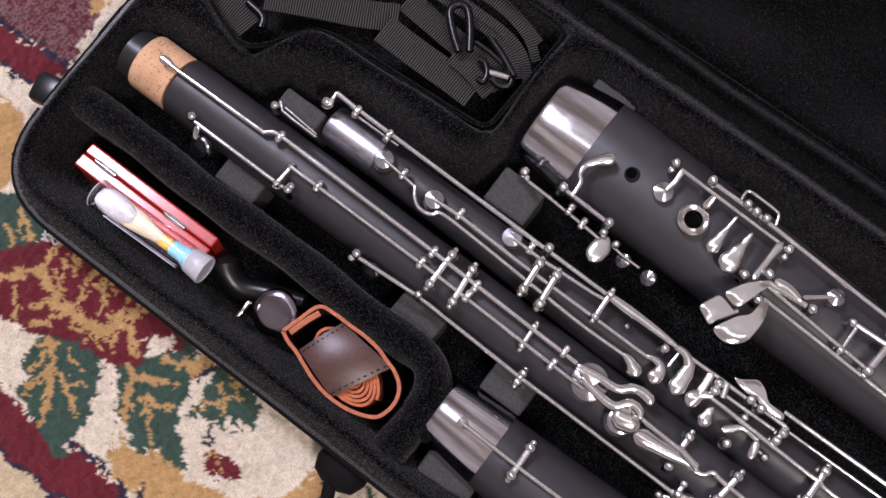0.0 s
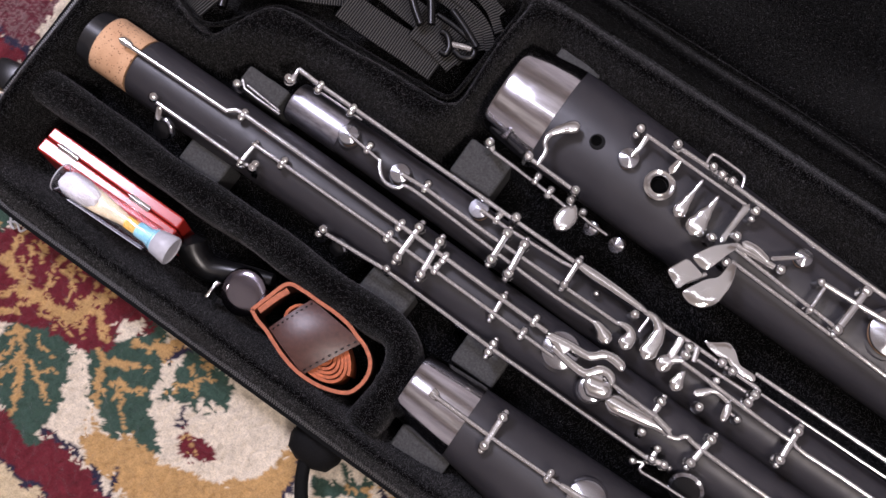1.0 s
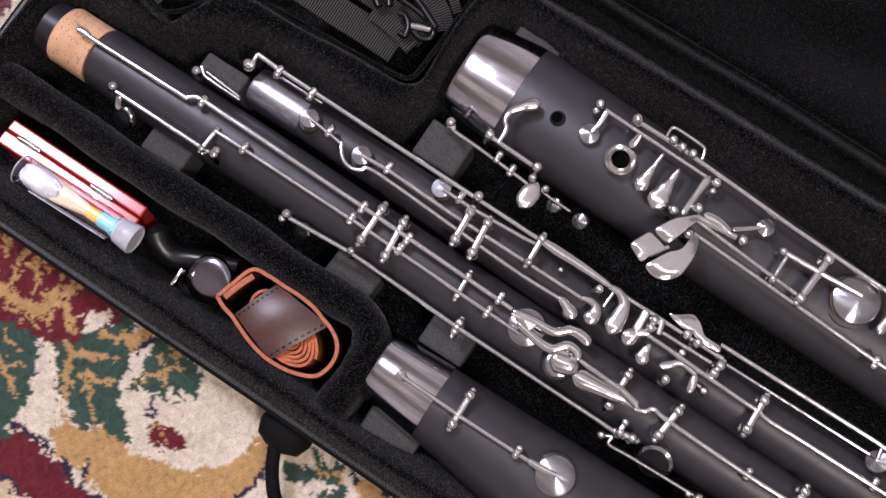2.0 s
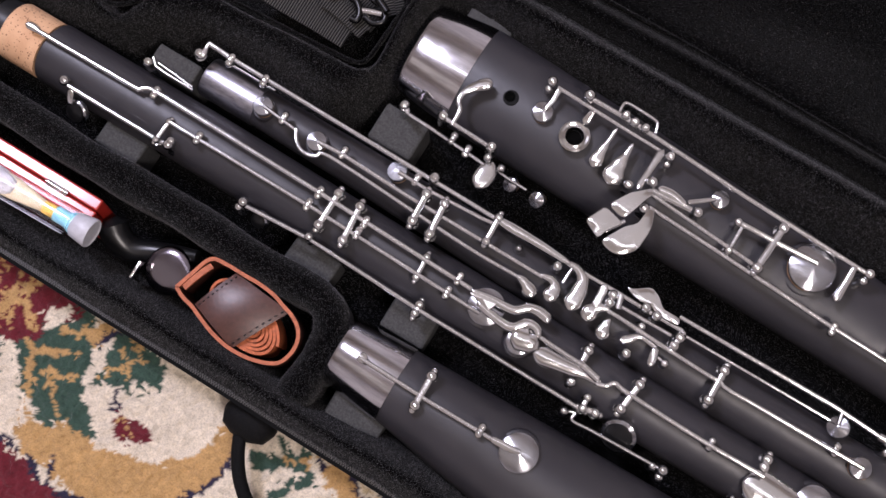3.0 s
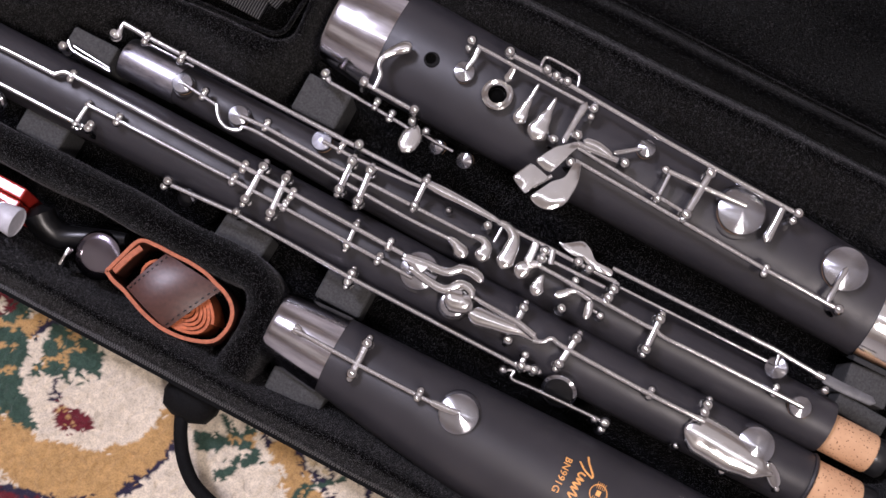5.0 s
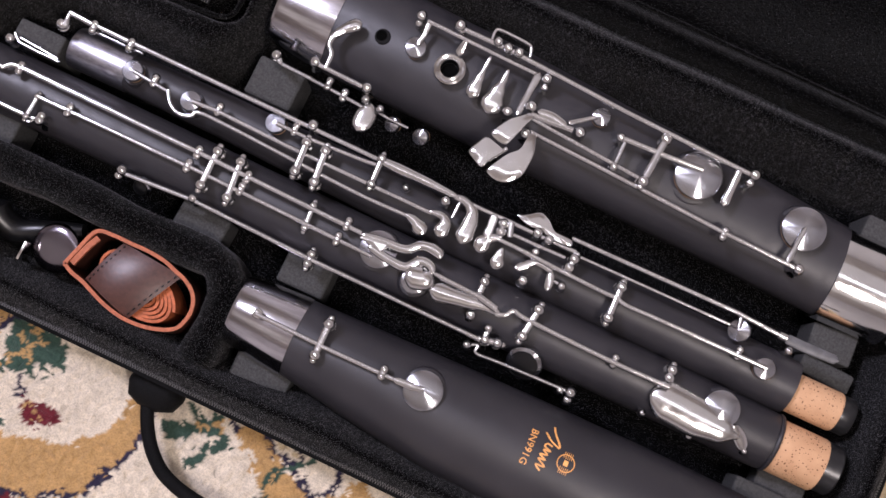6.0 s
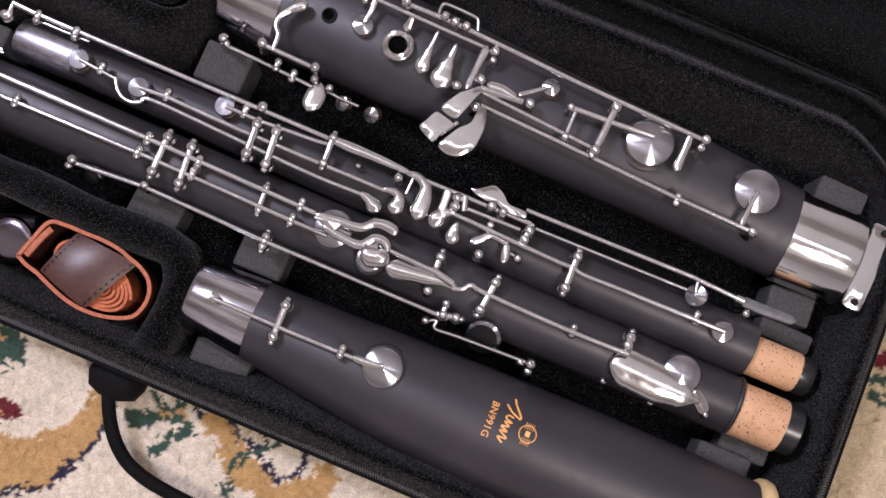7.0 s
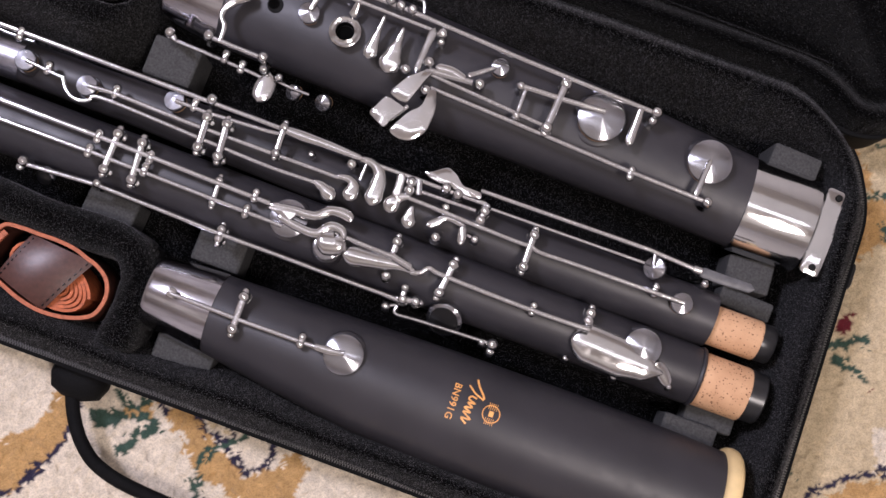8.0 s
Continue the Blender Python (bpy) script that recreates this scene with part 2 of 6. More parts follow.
def inside_distance(px, py, outline):
    """Signed distance of grid points to a closed outline: negative inside."""
    best = np.full(px.shape, 9.0)
    odd = np.zeros(px.shape, bool)
    for (ax, ay), (bx, by) in zip(outline, outline[1:] + outline[:1]):
        dx, dy = bx - ax, by - ay
        t = np.clip(((px - ax) * dx + (py - ay) * dy) / (dx * dx + dy * dy + 1e-12), 0, 1)
        best = np.minimum(best, np.hypot(px - ax - t * dx, py - ay - t * dy))
        with np.errstate(divide="ignore", invalid="ignore"):
            odd ^= ((ay > py) != (by > py)) & (px < (bx - ax) * (py - ay) / (by - ay) + ax)
    return np.where(odd, -best, best)


def round_outline(points, r, steps=5):
    """A closed outline with its corners rounded. points: x, y."""
    out = []
    n = len(points)
    for i in range(n):
        a, b, c = (Vector(points[j % n]) for j in (i - 1, i, i + 1))
        k = min(r, (a - b).length * 0.45, (c - b).length * 0.45)
        p, q = b + (a - b).normalized() * k, b + (c - b).normalized() * k
        for s in range(steps + 1):
            t = s / steps
            out.append(tuple((1 - t) ** 2 * p + 2 * t * (1 - t) * b + t * t * q))
    return out


def ease(t):
    t = np.clip(t, 0, 1)
    return t * t * (3 - 2 * t)


def sheet(x0, y0, x1, y1, step, height, outline=None):
    """A grid whose height is a function of x and y (arrays)."""
    nx, ny = int(round((x1 - x0) / step)) + 1, int(round((y1 - y0) / step)) + 1
    gx, gy = np.meshgrid(np.linspace(x0, x1, nx), np.linspace(y0, y1, ny))
    if outline is not None:
        d = inside_distance(gx, gy, outline)
        e = 1e-5
        sx, sy = (inside_distance(gx + e, gy, outline) - d) / e, (inside_distance(gx, gy + e, outline) - d) / e
        near = np.abs(d) < 0.72 * step
        gx, gy = np.where(near, gx - d * sx, gx), np.where(near, gy - d * sy, gy)
    gz = height(gx, gy)
    verts = np.stack([gx, gy, gz], -1).reshape(-1, 3)
    idx = np.arange(nx * ny).reshape(ny, nx)
    quads = np.stack([idx[:-1, :-1], idx[:-1, 1:], idx[1:, 1:], idx[1:, :-1]], -1).reshape(-1, 4)
    if outline is not None:
        k = (d < 0.72 * step).reshape(-1)
        quads = quads[k[quads].all(1)]
    return verts, quads


def sheet_object(name, verts, quads, mat, parent=None):
    used = np.unique(quads)
    lut = np.zeros(len(verts), int)
    lut[used] = np.arange(len(used))
    me = bpy.data.meshes.new(name)
    me.from_pydata(verts[used].tolist(), [], lut[quads].tolist())
    me.shade_smooth()
    me.materials.append(mat)
    ob = new(name, me)
    if parent is not None:
        ob.parent = parent
    return ob

# The carpet: cut pile, its floral pattern laid tuft by tuft
# Pink is darkened: the far corner's light falloff is put into its colour.
PILE = {"cream": (0.66, 0.575, 0.455), "gold": (0.45, 0.275, 0.115), "green": (0.040, 0.074, 0.056), "red": (0.125, 0.016, 0.024), "navy": (0.026, 0.022, 0.045), "pink": (0.175, 0.098, 0.102), "beige": (0.54, 0.435, 0.28)}
TX0, TY0, TX1, TY1, TUFT = -0.38, -0.28, 0.52, 0.26, 0.0014
tnx, tny = int(round((TX1 - TX0) / TUFT)) + 1, int(round((TY1 - TY0) / TUFT)) + 1
tuft_x, tuft_y = np.meshgrid(np.linspace(TX0, TX1, tnx), np.linspace(TY0, TY1, tny))
dice = np.random.RandomState(4)


def blur(a, n):
    for _ in range(n):
        a = (a + np.roll(a, 1, 0) + np.roll(a, -1, 0) + np.roll(a, 1, 1) + np.roll(a, -1, 1)) / 5
    return a / a.std()


# Tufts lean this way and that, so that every edge of the pattern is ragged.
warp_x = tuft_x + 0.0018 * blur(dice.randn(tny, tnx), 2) + 0.0013 * blur(dice.randn(tny, tnx), 7)
warp_y = tuft_y + 0.0018 * blur(dice.randn(tny, tnx), 2) + 0.0013 * blur(dice.randn(tny, tnx), 7)
colour = np.empty((tny, tnx, 3))
colour[:] = PILE["cream"]


def area(name, outline):
    colour[inside_distance(warp_x, warp_y, outline) < 0] = PILE[name]


def stroke(name, half, line):
    for (ax, ay), (bx, by) in zip(line, line[1:]):
        dx, dy = bx - ax, by - ay
        t = np.clip(((warp_x - ax) * dx + (warp_y - ay) * dy) / (dx * dx + dy * dy), 0, 1)
        colour[np.hypot(warp_x - ax - t * dx, warp_y - ay - t * dy) < half] = PILE[name]


area("gold", [(-0.3233, -0.0506), (-0.3065, -0.0527), (-0.2936, -0.0648), (-0.2826, -0.0805), (-0.2771, -0.0954), (-0.2959, -0.1163), (-0.3456, -0.0597)])
area("pink", [(-0.4105, -0.0033), (-0.3199, 0.0630), (-0.3094, 0.0357), (-0.2979, -0.0075), (-0.3325, -0.0109), (-0.3571, -0.0117), (-0.3984, -0.0170)])
area("gold", [(-0.3250, 0.0392), (-0.3064, 0.0529), (-0.3087, 0.0288)])
area("red", [(-0.3823, -0.0178), (-0.3545, -0.0147), (-0.3002, -0.0107), (-0.2981, -0.0248), (-0.3144, -0.0319), (-0.3375, -0.0343), (-0.3638, -0.0389)])
stroke("navy", 0.0018, [(-0.3837, -0.0163), (-0.3563, -0.0126), (-0.3289, -0.0093), (-0.2970, -0.0103)])
stroke("navy", 0.0017, [(-0.3638, -0.0389), (-0.3367, -0.0352), (-0.3123, -0.0333)])
area("green", [(-0.2972, -0.1149), (-0.2796, -0.1010), (-0.2647, -0.0955), (-0.2513, -0.0997), (-0.2336, -0.1005), (-0.2391, -0.1139), (-0.2486, -0.1255), (-0.2699, -0.1460)])
stroke("gold", 0.0023, [(-0.2615, -0.1049), (-0.2433, -0.1147)])
stroke("gold", 0.0017, [(-0.2641, -0.1161), (-0.2516, -0.1232)])
area("red", [(-0.2699, -0.1460), (-0.2545, -0.1299), (-0.2391, -0.1139), (-0.2213, -0.0950), (-0.1764, -0.0856), (-0.1263, -0.0892), (-0.1092, -0.0989), (-0.1242, -0.1146), (-0.1341, -0.1310), (-0.1419, -0.1413), (-0.1573, -0.1483), (-0.1811, -0.1482), (-0.1887, -0.1503), (-0.2004, -0.1590), (-0.2173, -0.1617), (-0.2432, -0.1765)])
stroke("gold", 0.0028, [(-0.2471, -0.1497), (-0.2300, -0.1302), (-0.2171, -0.1283), (-0.2063, -0.1353), (-0.1875, -0.1349), (-0.1712, -0.1317), (-0.1571, -0.1203), (-0.1417, -0.1286)])
stroke("gold", 0.002, [(-0.2261, -0.1065), (-0.2271, -0.1211), (-0.2199, -0.1318)])
stroke("gold", 0.0033, [(-0.1666, -0.1202), (-0.1545, -0.1035)])
stroke("gold", 0.0037, [(-0.1940, -0.1329), (-0.1811, -0.1369), (-0.1630, -0.1302)])
stroke("gold", 0.0015, [(-0.2180, -0.1074), (-0.2119, -0.1130)])
stroke("gold", 0.0015, [(-0.2121, -0.1053), (-0.2048, -0.1168)])
stroke("gold", 0.0015, [(-0.2043, -0.1009), (-0.1952, -0.1088)])
stroke("gold", 0.0015, [(-0.1975, -0.1004), (-0.1859, -0.1119)])
stroke("gold", 0.0015, [(-0.1864, -0.1045), (-0.1748, -0.1218)])
stroke("gold", 0.0015, [(-0.2153, -0.1192), (-0.2054, -0.1301)])
stroke("gold", 0.0015, [(-0.2321, -0.1446), (-0.2182, -0.1579)])
stroke("gold", 0.0015, [(-0.1958, -0.1138), (-0.1916, -0.1244)])
stroke("gold", 0.0015, [(-0.1709, -0.0952), (-0.1668, -0.1058)])
stroke("gold", 0.0015, [(-0.1844, -0.0961), (-0.1764, -0.1085)])
stroke("gold", 0.002, [(-0.2180, -0.1509), (-0.2058, -0.1359)])
stroke("gold", 0.0022, [(-0.2034, -0.1522), (-0.1943, -0.1382), (-0.1841, -0.1333)])
stroke("gold", 0.0013, [(-0.1738, -0.1427), (-0.1672, -0.1477)])
stroke("gold", 0.0013, [(-0.1694, -0.1394), (-0.1623, -0.1422)])
stroke("gold", 0.0017, [(-0.1645, -0.1313), (-0.1543, -0.1394)])
area("green", [(-0.1979, -0.1787), (-0.1991, -0.1661), (-0.1926, -0.1514), (-0.1770, -0.1474), (-0.1620, -0.1483), (-0.1515, -0.1484), (-0.1472, -0.1630), (-0.1381, -0.1738), (-0.1385, -0.1873), (-0.1388, -0.2006), (-0.1362, -0.2109), (-0.1503, -0.2092), (-0.1637, -0.2018), (-0.1764, -0.1981), (-0.1886, -0.1949), (-0.1851, -0.1825)])
stroke("gold", 0.0022, [(-0.1917, -0.1552), (-0.1775, -0.1679), (-0.1694, -0.1841), (-0.1604, -0.2024)])
stroke("gold", 0.0018, [(-0.1777, -0.1689), (-0.1808, -0.1819), (-0.1819, -0.1917)])
stroke("gold", 0.0015, [(-0.1889, -0.1585), (-0.1878, -0.1765)])
stroke("gold", 0.0018, [(-0.1723, -0.1685), (-0.1602, -0.1727), (-0.1460, -0.1828)])
stroke("gold", 0.0015, [(-0.1649, -0.1727), (-0.1533, -0.1631)])
stroke("gold", 0.0013, [(-0.1736, -0.1569), (-0.1638, -0.1585)])
stroke("gold", 0.0012, [(-0.1957, -0.1645), (-0.1864, -0.1531)])
area("red", [(-0.2217, -0.2010), (-0.1949, -0.1987), (-0.1792, -0.2003), (-0.1563, -0.2050), (-0.1404, -0.2114), (-0.1346, -0.1974), (-0.0954, -0.2026), (-0.0788, -0.2115), (-0.1084, -0.2338), (-0.1438, -0.2304), (-0.1695, -0.2280), (-0.1959, -0.2304)])
area("beige", [(-0.1936, -0.2331), (-0.1667, -0.2312), (-0.1399, -0.2296), (-0.1106, -0.2312), (-0.1503, -0.2825)])
stroke("navy", 0.0015, [(-0.1919, -0.2296), (-0.1683, -0.2294), (-0.1410, -0.2283), (-0.1103, -0.2288)])
stroke("navy", 0.0017, [(-0.1422, -0.1967), (-0.1255, -0.1971), (-0.1114, -0.1973), (-0.0978, -0.1958)])
stroke("navy", 0.0018, [(-0.1137, -0.1796), (-0.1037, -0.1937), (-0.0926, -0.2004), (-0.0832, -0.2062)])
area("green", [(-0.1448, -0.1434), (-0.1341, -0.1310), (-0.1358, -0.1233), (-0.1231, -0.1160), (-0.1195, -0.1022), (-0.1047, -0.1089), (-0.0998, -0.1274), (-0.0974, -0.1389), (-0.0899, -0.1508), (-0.0768, -0.1584), (-0.0683, -0.1649), (-0.0719, -0.1728), (-0.0896, -0.1680), (-0.0978, -0.1776), (-0.1119, -0.1717), (-0.1244, -0.1679), (-0.1349, -0.1582)])
stroke("gold", 0.0023, [(-0.1381, -0.1375), (-0.1286, -0.1534), (-0.1194, -0.1677)])
stroke("gold", 0.002, [(-0.1321, -0.1419), (-0.1211, -0.1354), (-0.1105, -0.1302)])
stroke("gold", 0.0025, [(-0.1187, -0.1496), (-0.1012, -0.1426)])
stroke("gold", 0.0017, [(-0.1191, -0.1463), (-0.1092, -0.1565), (-0.0971, -0.1667)])
stroke("gold", 0.0022, [(-0.1258, -0.1212), (-0.1136, -0.1191)])
area("cream", [(-0.1410, -0.1182), (-0.1325, -0.1074), (-0.1261, -0.1124), (-0.1325, -0.1262)])
area("gold", [(-0.1192, -0.1758), (-0.0977, -0.1771), (-0.0855, -0.1671), (-0.0709, -0.1707), (-0.0510, -0.1665), (-0.0312, -0.1623), (-0.0160, -0.1507), (-0.0075, -0.1381), (-0.0044, -0.1198), (0.0011, -0.1136), (0.0083, -0.1213), (0.0105, -0.1377), (0.0028, -0.1615), (-0.0073, -0.1845), (-0.0363, -0.2028), (-0.0603, -0.2036), (-0.0803, -0.1947), (-0.1045, -0.1986)])
area("red", [(-0.1041, -0.2120), (-0.0763, -0.2041), (-0.0480, -0.2036), (-0.0289, -0.2082), (-0.0857, -0.2403)])
stroke("navy", 0.002, [(-0.0004, -0.1144), (0.0094, -0.1246), (0.0108, -0.1415), (0.0043, -0.1607), (-0.0087, -0.1823), (-0.0342, -0.1997), (-0.0528, -0.2025), (-0.0717, -0.2062)])
stroke("navy", 0.0018, [(-0.0860, -0.1901), (-0.0793, -0.1981), (-0.0793, -0.2058)])
stroke("navy", 0.0015, [(-0.1006, -0.1983), (-0.0887, -0.2053)])
area("gold", [(-0.1152, -0.1132), (-0.1003, -0.1030), (-0.0941, -0.1032), (-0.0986, -0.1204), (-0.1080, -0.1203)])
stroke("navy", 0.0015, [(-0.0932, -0.1003), (-0.1004, -0.1182)])
area("green", [(-0.0948, -0.1165), (-0.0937, -0.1050), (-0.0729, -0.1018), (-0.0550, -0.1074), (-0.0508, -0.1222), (-0.0657, -0.1234), (-0.0726, -0.1321), (-0.0818, -0.1372), (-0.0907, -0.1375), (-0.0877, -0.1278)])
stroke("gold", 0.0015, [(-0.0866, -0.1131), (-0.0742, -0.1242)])
stroke("gold", 0.0015, [(-0.0818, -0.1253), (-0.0758, -0.1151)])
stroke("gold", 0.0015, [(-0.0753, -0.1080), (-0.0691, -0.1113)])
stroke("gold", 0.0015, [(-0.0862, -0.1269), (-0.0855, -0.1326)])
stroke("gold", 0.0015, [(-0.0817, -0.1043), (-0.0768, -0.1056)])
stroke("green", 0.0015, [(-0.0711, -0.1312), (-0.0617, -0.1331), (-0.0586, -0.1282)])
stroke("navy", 0.0015, [(-0.0736, -0.1350), (-0.0717, -0.1434), (-0.0650, -0.1468)])
area("red", [(-0.0676, -0.1467), (-0.0583, -0.1450), (-0.0450, -0.1466), (-0.0386, -0.1497), (-0.0433, -0.1559), (-0.0482, -0.1579), (-0.0565, -0.1610), (-0.0628, -0.1555)])
stroke("gold", 0.0013, [(-0.0605, -0.1494), (-0.0513, -0.1549)])
stroke("cream", 0.0007, [(-0.0556, -0.1593), (-0.0507, -0.1632)])
stroke("green", 0.0033, [(0.0205, -0.1242), (0.0374, -0.1187), (0.0472, -0.1081)])
stroke("green", 0.0025, [(0.0437, -0.1373), (0.0564, -0.1169)])
stroke("green", 0.002, [(0.0303, -0.1082), (0.0479, -0.1127)])
stroke("gold", 0.0013, [(0.0380, -0.1163), (0.0460, -0.1196)])
stroke("gold", 0.0015, [(0.0473, -0.1150), (0.0516, -0.1087)])
stroke("navy", 0.002, [(0.0517, -0.1008), (0.0609, -0.1054)])
area("gold", [(0.0552, -0.1047), (0.0802, -0.1062), (0.0929, -0.1165), (0.1054, -0.1325), (0.0965, -0.1376), (0.0836, -0.1256), (0.0707, -0.1174)])
area("gold", [(0.0601, -0.0991), (0.0800, -0.1031), (0.0940, -0.1185), (0.1054, -0.1215), (0.1202, -0.1297), (0.1368, -0.1181), (0.1446, -0.1003), (0.1541, -0.1111), (0.1492, -0.1413), (0.1264, -0.1477), (0.1117, -0.1378), (0.0952, -0.1401), (0.0839, -0.1300), (0.0714, -0.1166)])
stroke("navy", 0.0018, [(0.0806, -0.1047), (0.0918, -0.1128), (0.1038, -0.1157), (0.1139, -0.1249), (0.1212, -0.1248), (0.1288, -0.1210), (0.1305, -0.1111), (0.1293, -0.1022)])
stroke("navy", 0.0015, [(0.1019, -0.1031), (0.1083, -0.1140)])
area("cream", [(0.1070, -0.1145), (0.1157, -0.1107), (0.1234, -0.1136), (0.1230, -0.1202), (0.1162, -0.1233)])
stroke("beige", 0.0017, [(0.0872, -0.1030), (0.1005, -0.1090)])
stroke("green", 0.0017, [(0.1029, -0.1131), (0.0933, -0.1223), (0.0918, -0.1335), (0.0979, -0.1526)])
stroke("green", 0.0015, [(0.1058, -0.1114), (0.1165, -0.1032)])
stroke("green", 0.0013, [(0.0879, -0.1420), (0.0973, -0.1457)])
area("cream", [(0.0968, -0.1388), (0.1117, -0.1378), (0.1194, -0.1484), (0.1041, -0.1557)])
stroke("navy", 0.002, [(0.0545, -0.0997), (0.0617, -0.1104)])
stroke("green", 0.0027, [(0.0237, -0.1288), (0.0374, -0.1202), (0.0497, -0.1172)])
stroke("green", 0.002, [(0.0439, -0.1394), (0.0588, -0.1190)])
stroke("green", 0.0017, [(0.0282, -0.1063), (0.0431, -0.1117)])
stroke("gold", 0.0012, [(0.0383, -0.1134), (0.0438, -0.1179)])
stroke("gold", 0.0013, [(0.0466, -0.1112), (0.0521, -0.1139)])
area("beige", [(0.4045, -0.0674), (0.3993, 0.2006), (0.5007, 0.2378), (0.5729, -0.0070)])
area("cream", [(0.4700, 0.0278), (0.5012, 0.0390), (0.5081, 0.0162), (0.4809, 0.0046)])
area("gold", [(0.4020, 0.1920), (0.4078, 0.1914), (0.4258, 0.1757), (0.4264, 0.1714), (0.4164, 0.1639)])
area("gold", [(0.4212, 0.1607), (0.4366, 0.1674), (0.4457, 0.1430), (0.4379, 0.1345), (0.4282, 0.1205)])
stroke("green", 0.0015, [(0.4235, 0.1653), (0.4393, 0.1684)])
stroke("green", 0.0015, [(0.4391, 0.1509), (0.4436, 0.1449)])
stroke("green", 0.0013, [(0.4149, 0.1986), (0.4290, 0.2018)])
area("red", [(0.4306, 0.0870), (0.4388, 0.0925), (0.4379, 0.0814), (0.4278, 0.0748)])
stroke("green", 0.0025, [(0.4304, 0.0665), (0.4426, 0.0746), (0.4519, 0.0777)])
stroke("green", 0.0028, [(0.4370, 0.0597), (0.4478, 0.0581), (0.4571, 0.0541)])
stroke("red", 0.0008, [(0.4586, 0.0528), (0.4629, 0.0507)])
area("gold", [(0.4473, -0.0325), (0.4657, -0.0105), (0.4969, 0.0057), (0.5209, -0.0257), (0.4529, -0.0500)])
stroke("navy", 0.0022, [(0.4453, -0.0261), (0.4500, -0.0183), (0.4614, -0.0085), (0.4765, 0.0012), (0.4953, 0.0109)])
stroke("green", 0.0015, [(0.4266, -0.0131), (0.4340, -0.0158)])

# The flat-woven corner: pale loops between wine-red ones
loops = (np.abs(colour - np.array(PILE["pink"])).sum(-1) < 1e-6) & (np.sin(tuft_x * 1500 + tuft_y * 900) * np.sin(tuft_y * 1000 - tuft_x * 600) + 0.35 * blur(dice.randn(tny, tnx), 1) < -0.02)
colour[loops] = (0.10, 0.02, 0.03)
colour *= (1 + 0.07 * blur(dice.randn(tny, tnx), 1) + 0.025 * blur(dice.randn(tny, tnx), 14))[..., None]
lie = 0.0007 * blur(dice.randn(tny, tnx), 1) + 0.0001 * blur(dice.randn(tny, tnx), 5)
verts = np.stack([warp_x * 0.3 + tuft_x * 0.7, warp_y * 0.3 + tuft_y * 0.7, np.minimum(lie - 0.0003, 0.0012)], -1).reshape(-1, 3)
idx = np.arange(tnx * tny).reshape(tny, tnx)
quads = np.stack([idx[:-1, :-1], idx[:-1, 1:], idx[1:, 1:], idx[1:, :-1]], -1).reshape(-1, 4)
me = bpy.data.meshes.new("carpet")
me.from_pydata(verts.tolist(), [], quads.tolist())
me.shade_smooth()
dye = me.color_attributes.new("dye", "FLOAT_COLOR", "POINT")
dye.data.foreach_set("color", np.concatenate([np.clip(colour, 0, 1), np.ones((tny, tnx, 1))], -1).reshape(-1))
CARPET, cn, cl, cb = material("carpet_pile", (0.6, 0.5, 0.34), 0.95)
attr = cn.new("ShaderNodeAttribute")
attr.attribute_name = "dye"
tip = noise_tex(cn, cl, 850, 3.0, 0.7)
mix = cn.new("ShaderNodeMixRGB")
mix.blend_type = "MULTIPLY"
mix.inputs[0].default_value = 1.0
cl.new(attr.outputs["Color"], mix.inputs[1])
cl.new(ramp(cn, cl, tip, (0.34, grey(0.72)), (0.58, grey(1.06))), mix.inputs[2])
cl.new(mix.outputs[0], cb.inputs["Base Color"])
cb.inputs["Specular IOR Level"].default_value = 0.1
cb.inputs["Sheen Weight"].default_value = 0.15
bump(cn, cl, cb, tip, 0.8, 0.0012)
me.materials.append(CARPET)
tagged(new("carpet", me), "thick floral carpet in cream, gold, green and wine red", "carpet", kind="structure")
EDGE = make_plain("carpet_far_pile", (0.52, 0.43, 0.31), 0.95, 300, 0.5, 0.25)
bm = bmesh.new()
for x0, y0, x1, y1 in ((-1.6, -1.6, 1.6, TY0), (-1.6, TY1, 1.6, 1.6), (-1.6, TY0, TX0, TY1), (TX1, TY0, 1.6, TY1)):
    box(x0, y0, -0.018, x1, y1, -0.0006, 0, bm)
tagged(part("carpet_surround", bm, EDGE), "rest of the thick cream carpet", "carpet", kind="structure")

# The unseen room round the case: walls, ceiling and floor, pale to bounce light
tagged(part("wall_north", box(-3, 2.4, -0.05, 3, 2.5, 2.5, 0), WALLPAINT), "unseen plain room wall, pale to bounce light", "wall", kind="structure")
tagged(part("wall_south", box(-3, -2.5, -0.05, 3, -2.4, 2.5, 0), WALLPAINT), "unseen plain room wall, pale to bounce light", "wall", kind="structure")
tagged(part("wall_west", box(-3.1, -2.4, -0.05, -3, 2.4, 2.5, 0), WALLPAINT), "unseen plain room wall, pale to bounce light", "wall", kind="structure")
tagged(part("wall_east", box(3, -2.4, -0.05, 3.1, 2.4, 2.5, 0), WALLPAINT), "unseen plain room wall, pale to bounce light", "wall", kind="structure")
tagged(part("ceiling", box(-3.1, -2.5, 2.5, 3.1, 2.5, 2.6, 0), WALLPAINT), "unseen plain ceiling, pale to bounce light", "ceiling", kind="structure")
tagged(part("floor", box(-3.1, -2.5, -0.06, 3.1, 2.5, -0.02, 0), FLOORING), "unseen floor under the carpet, pale to bounce light", "floor", kind="structure")

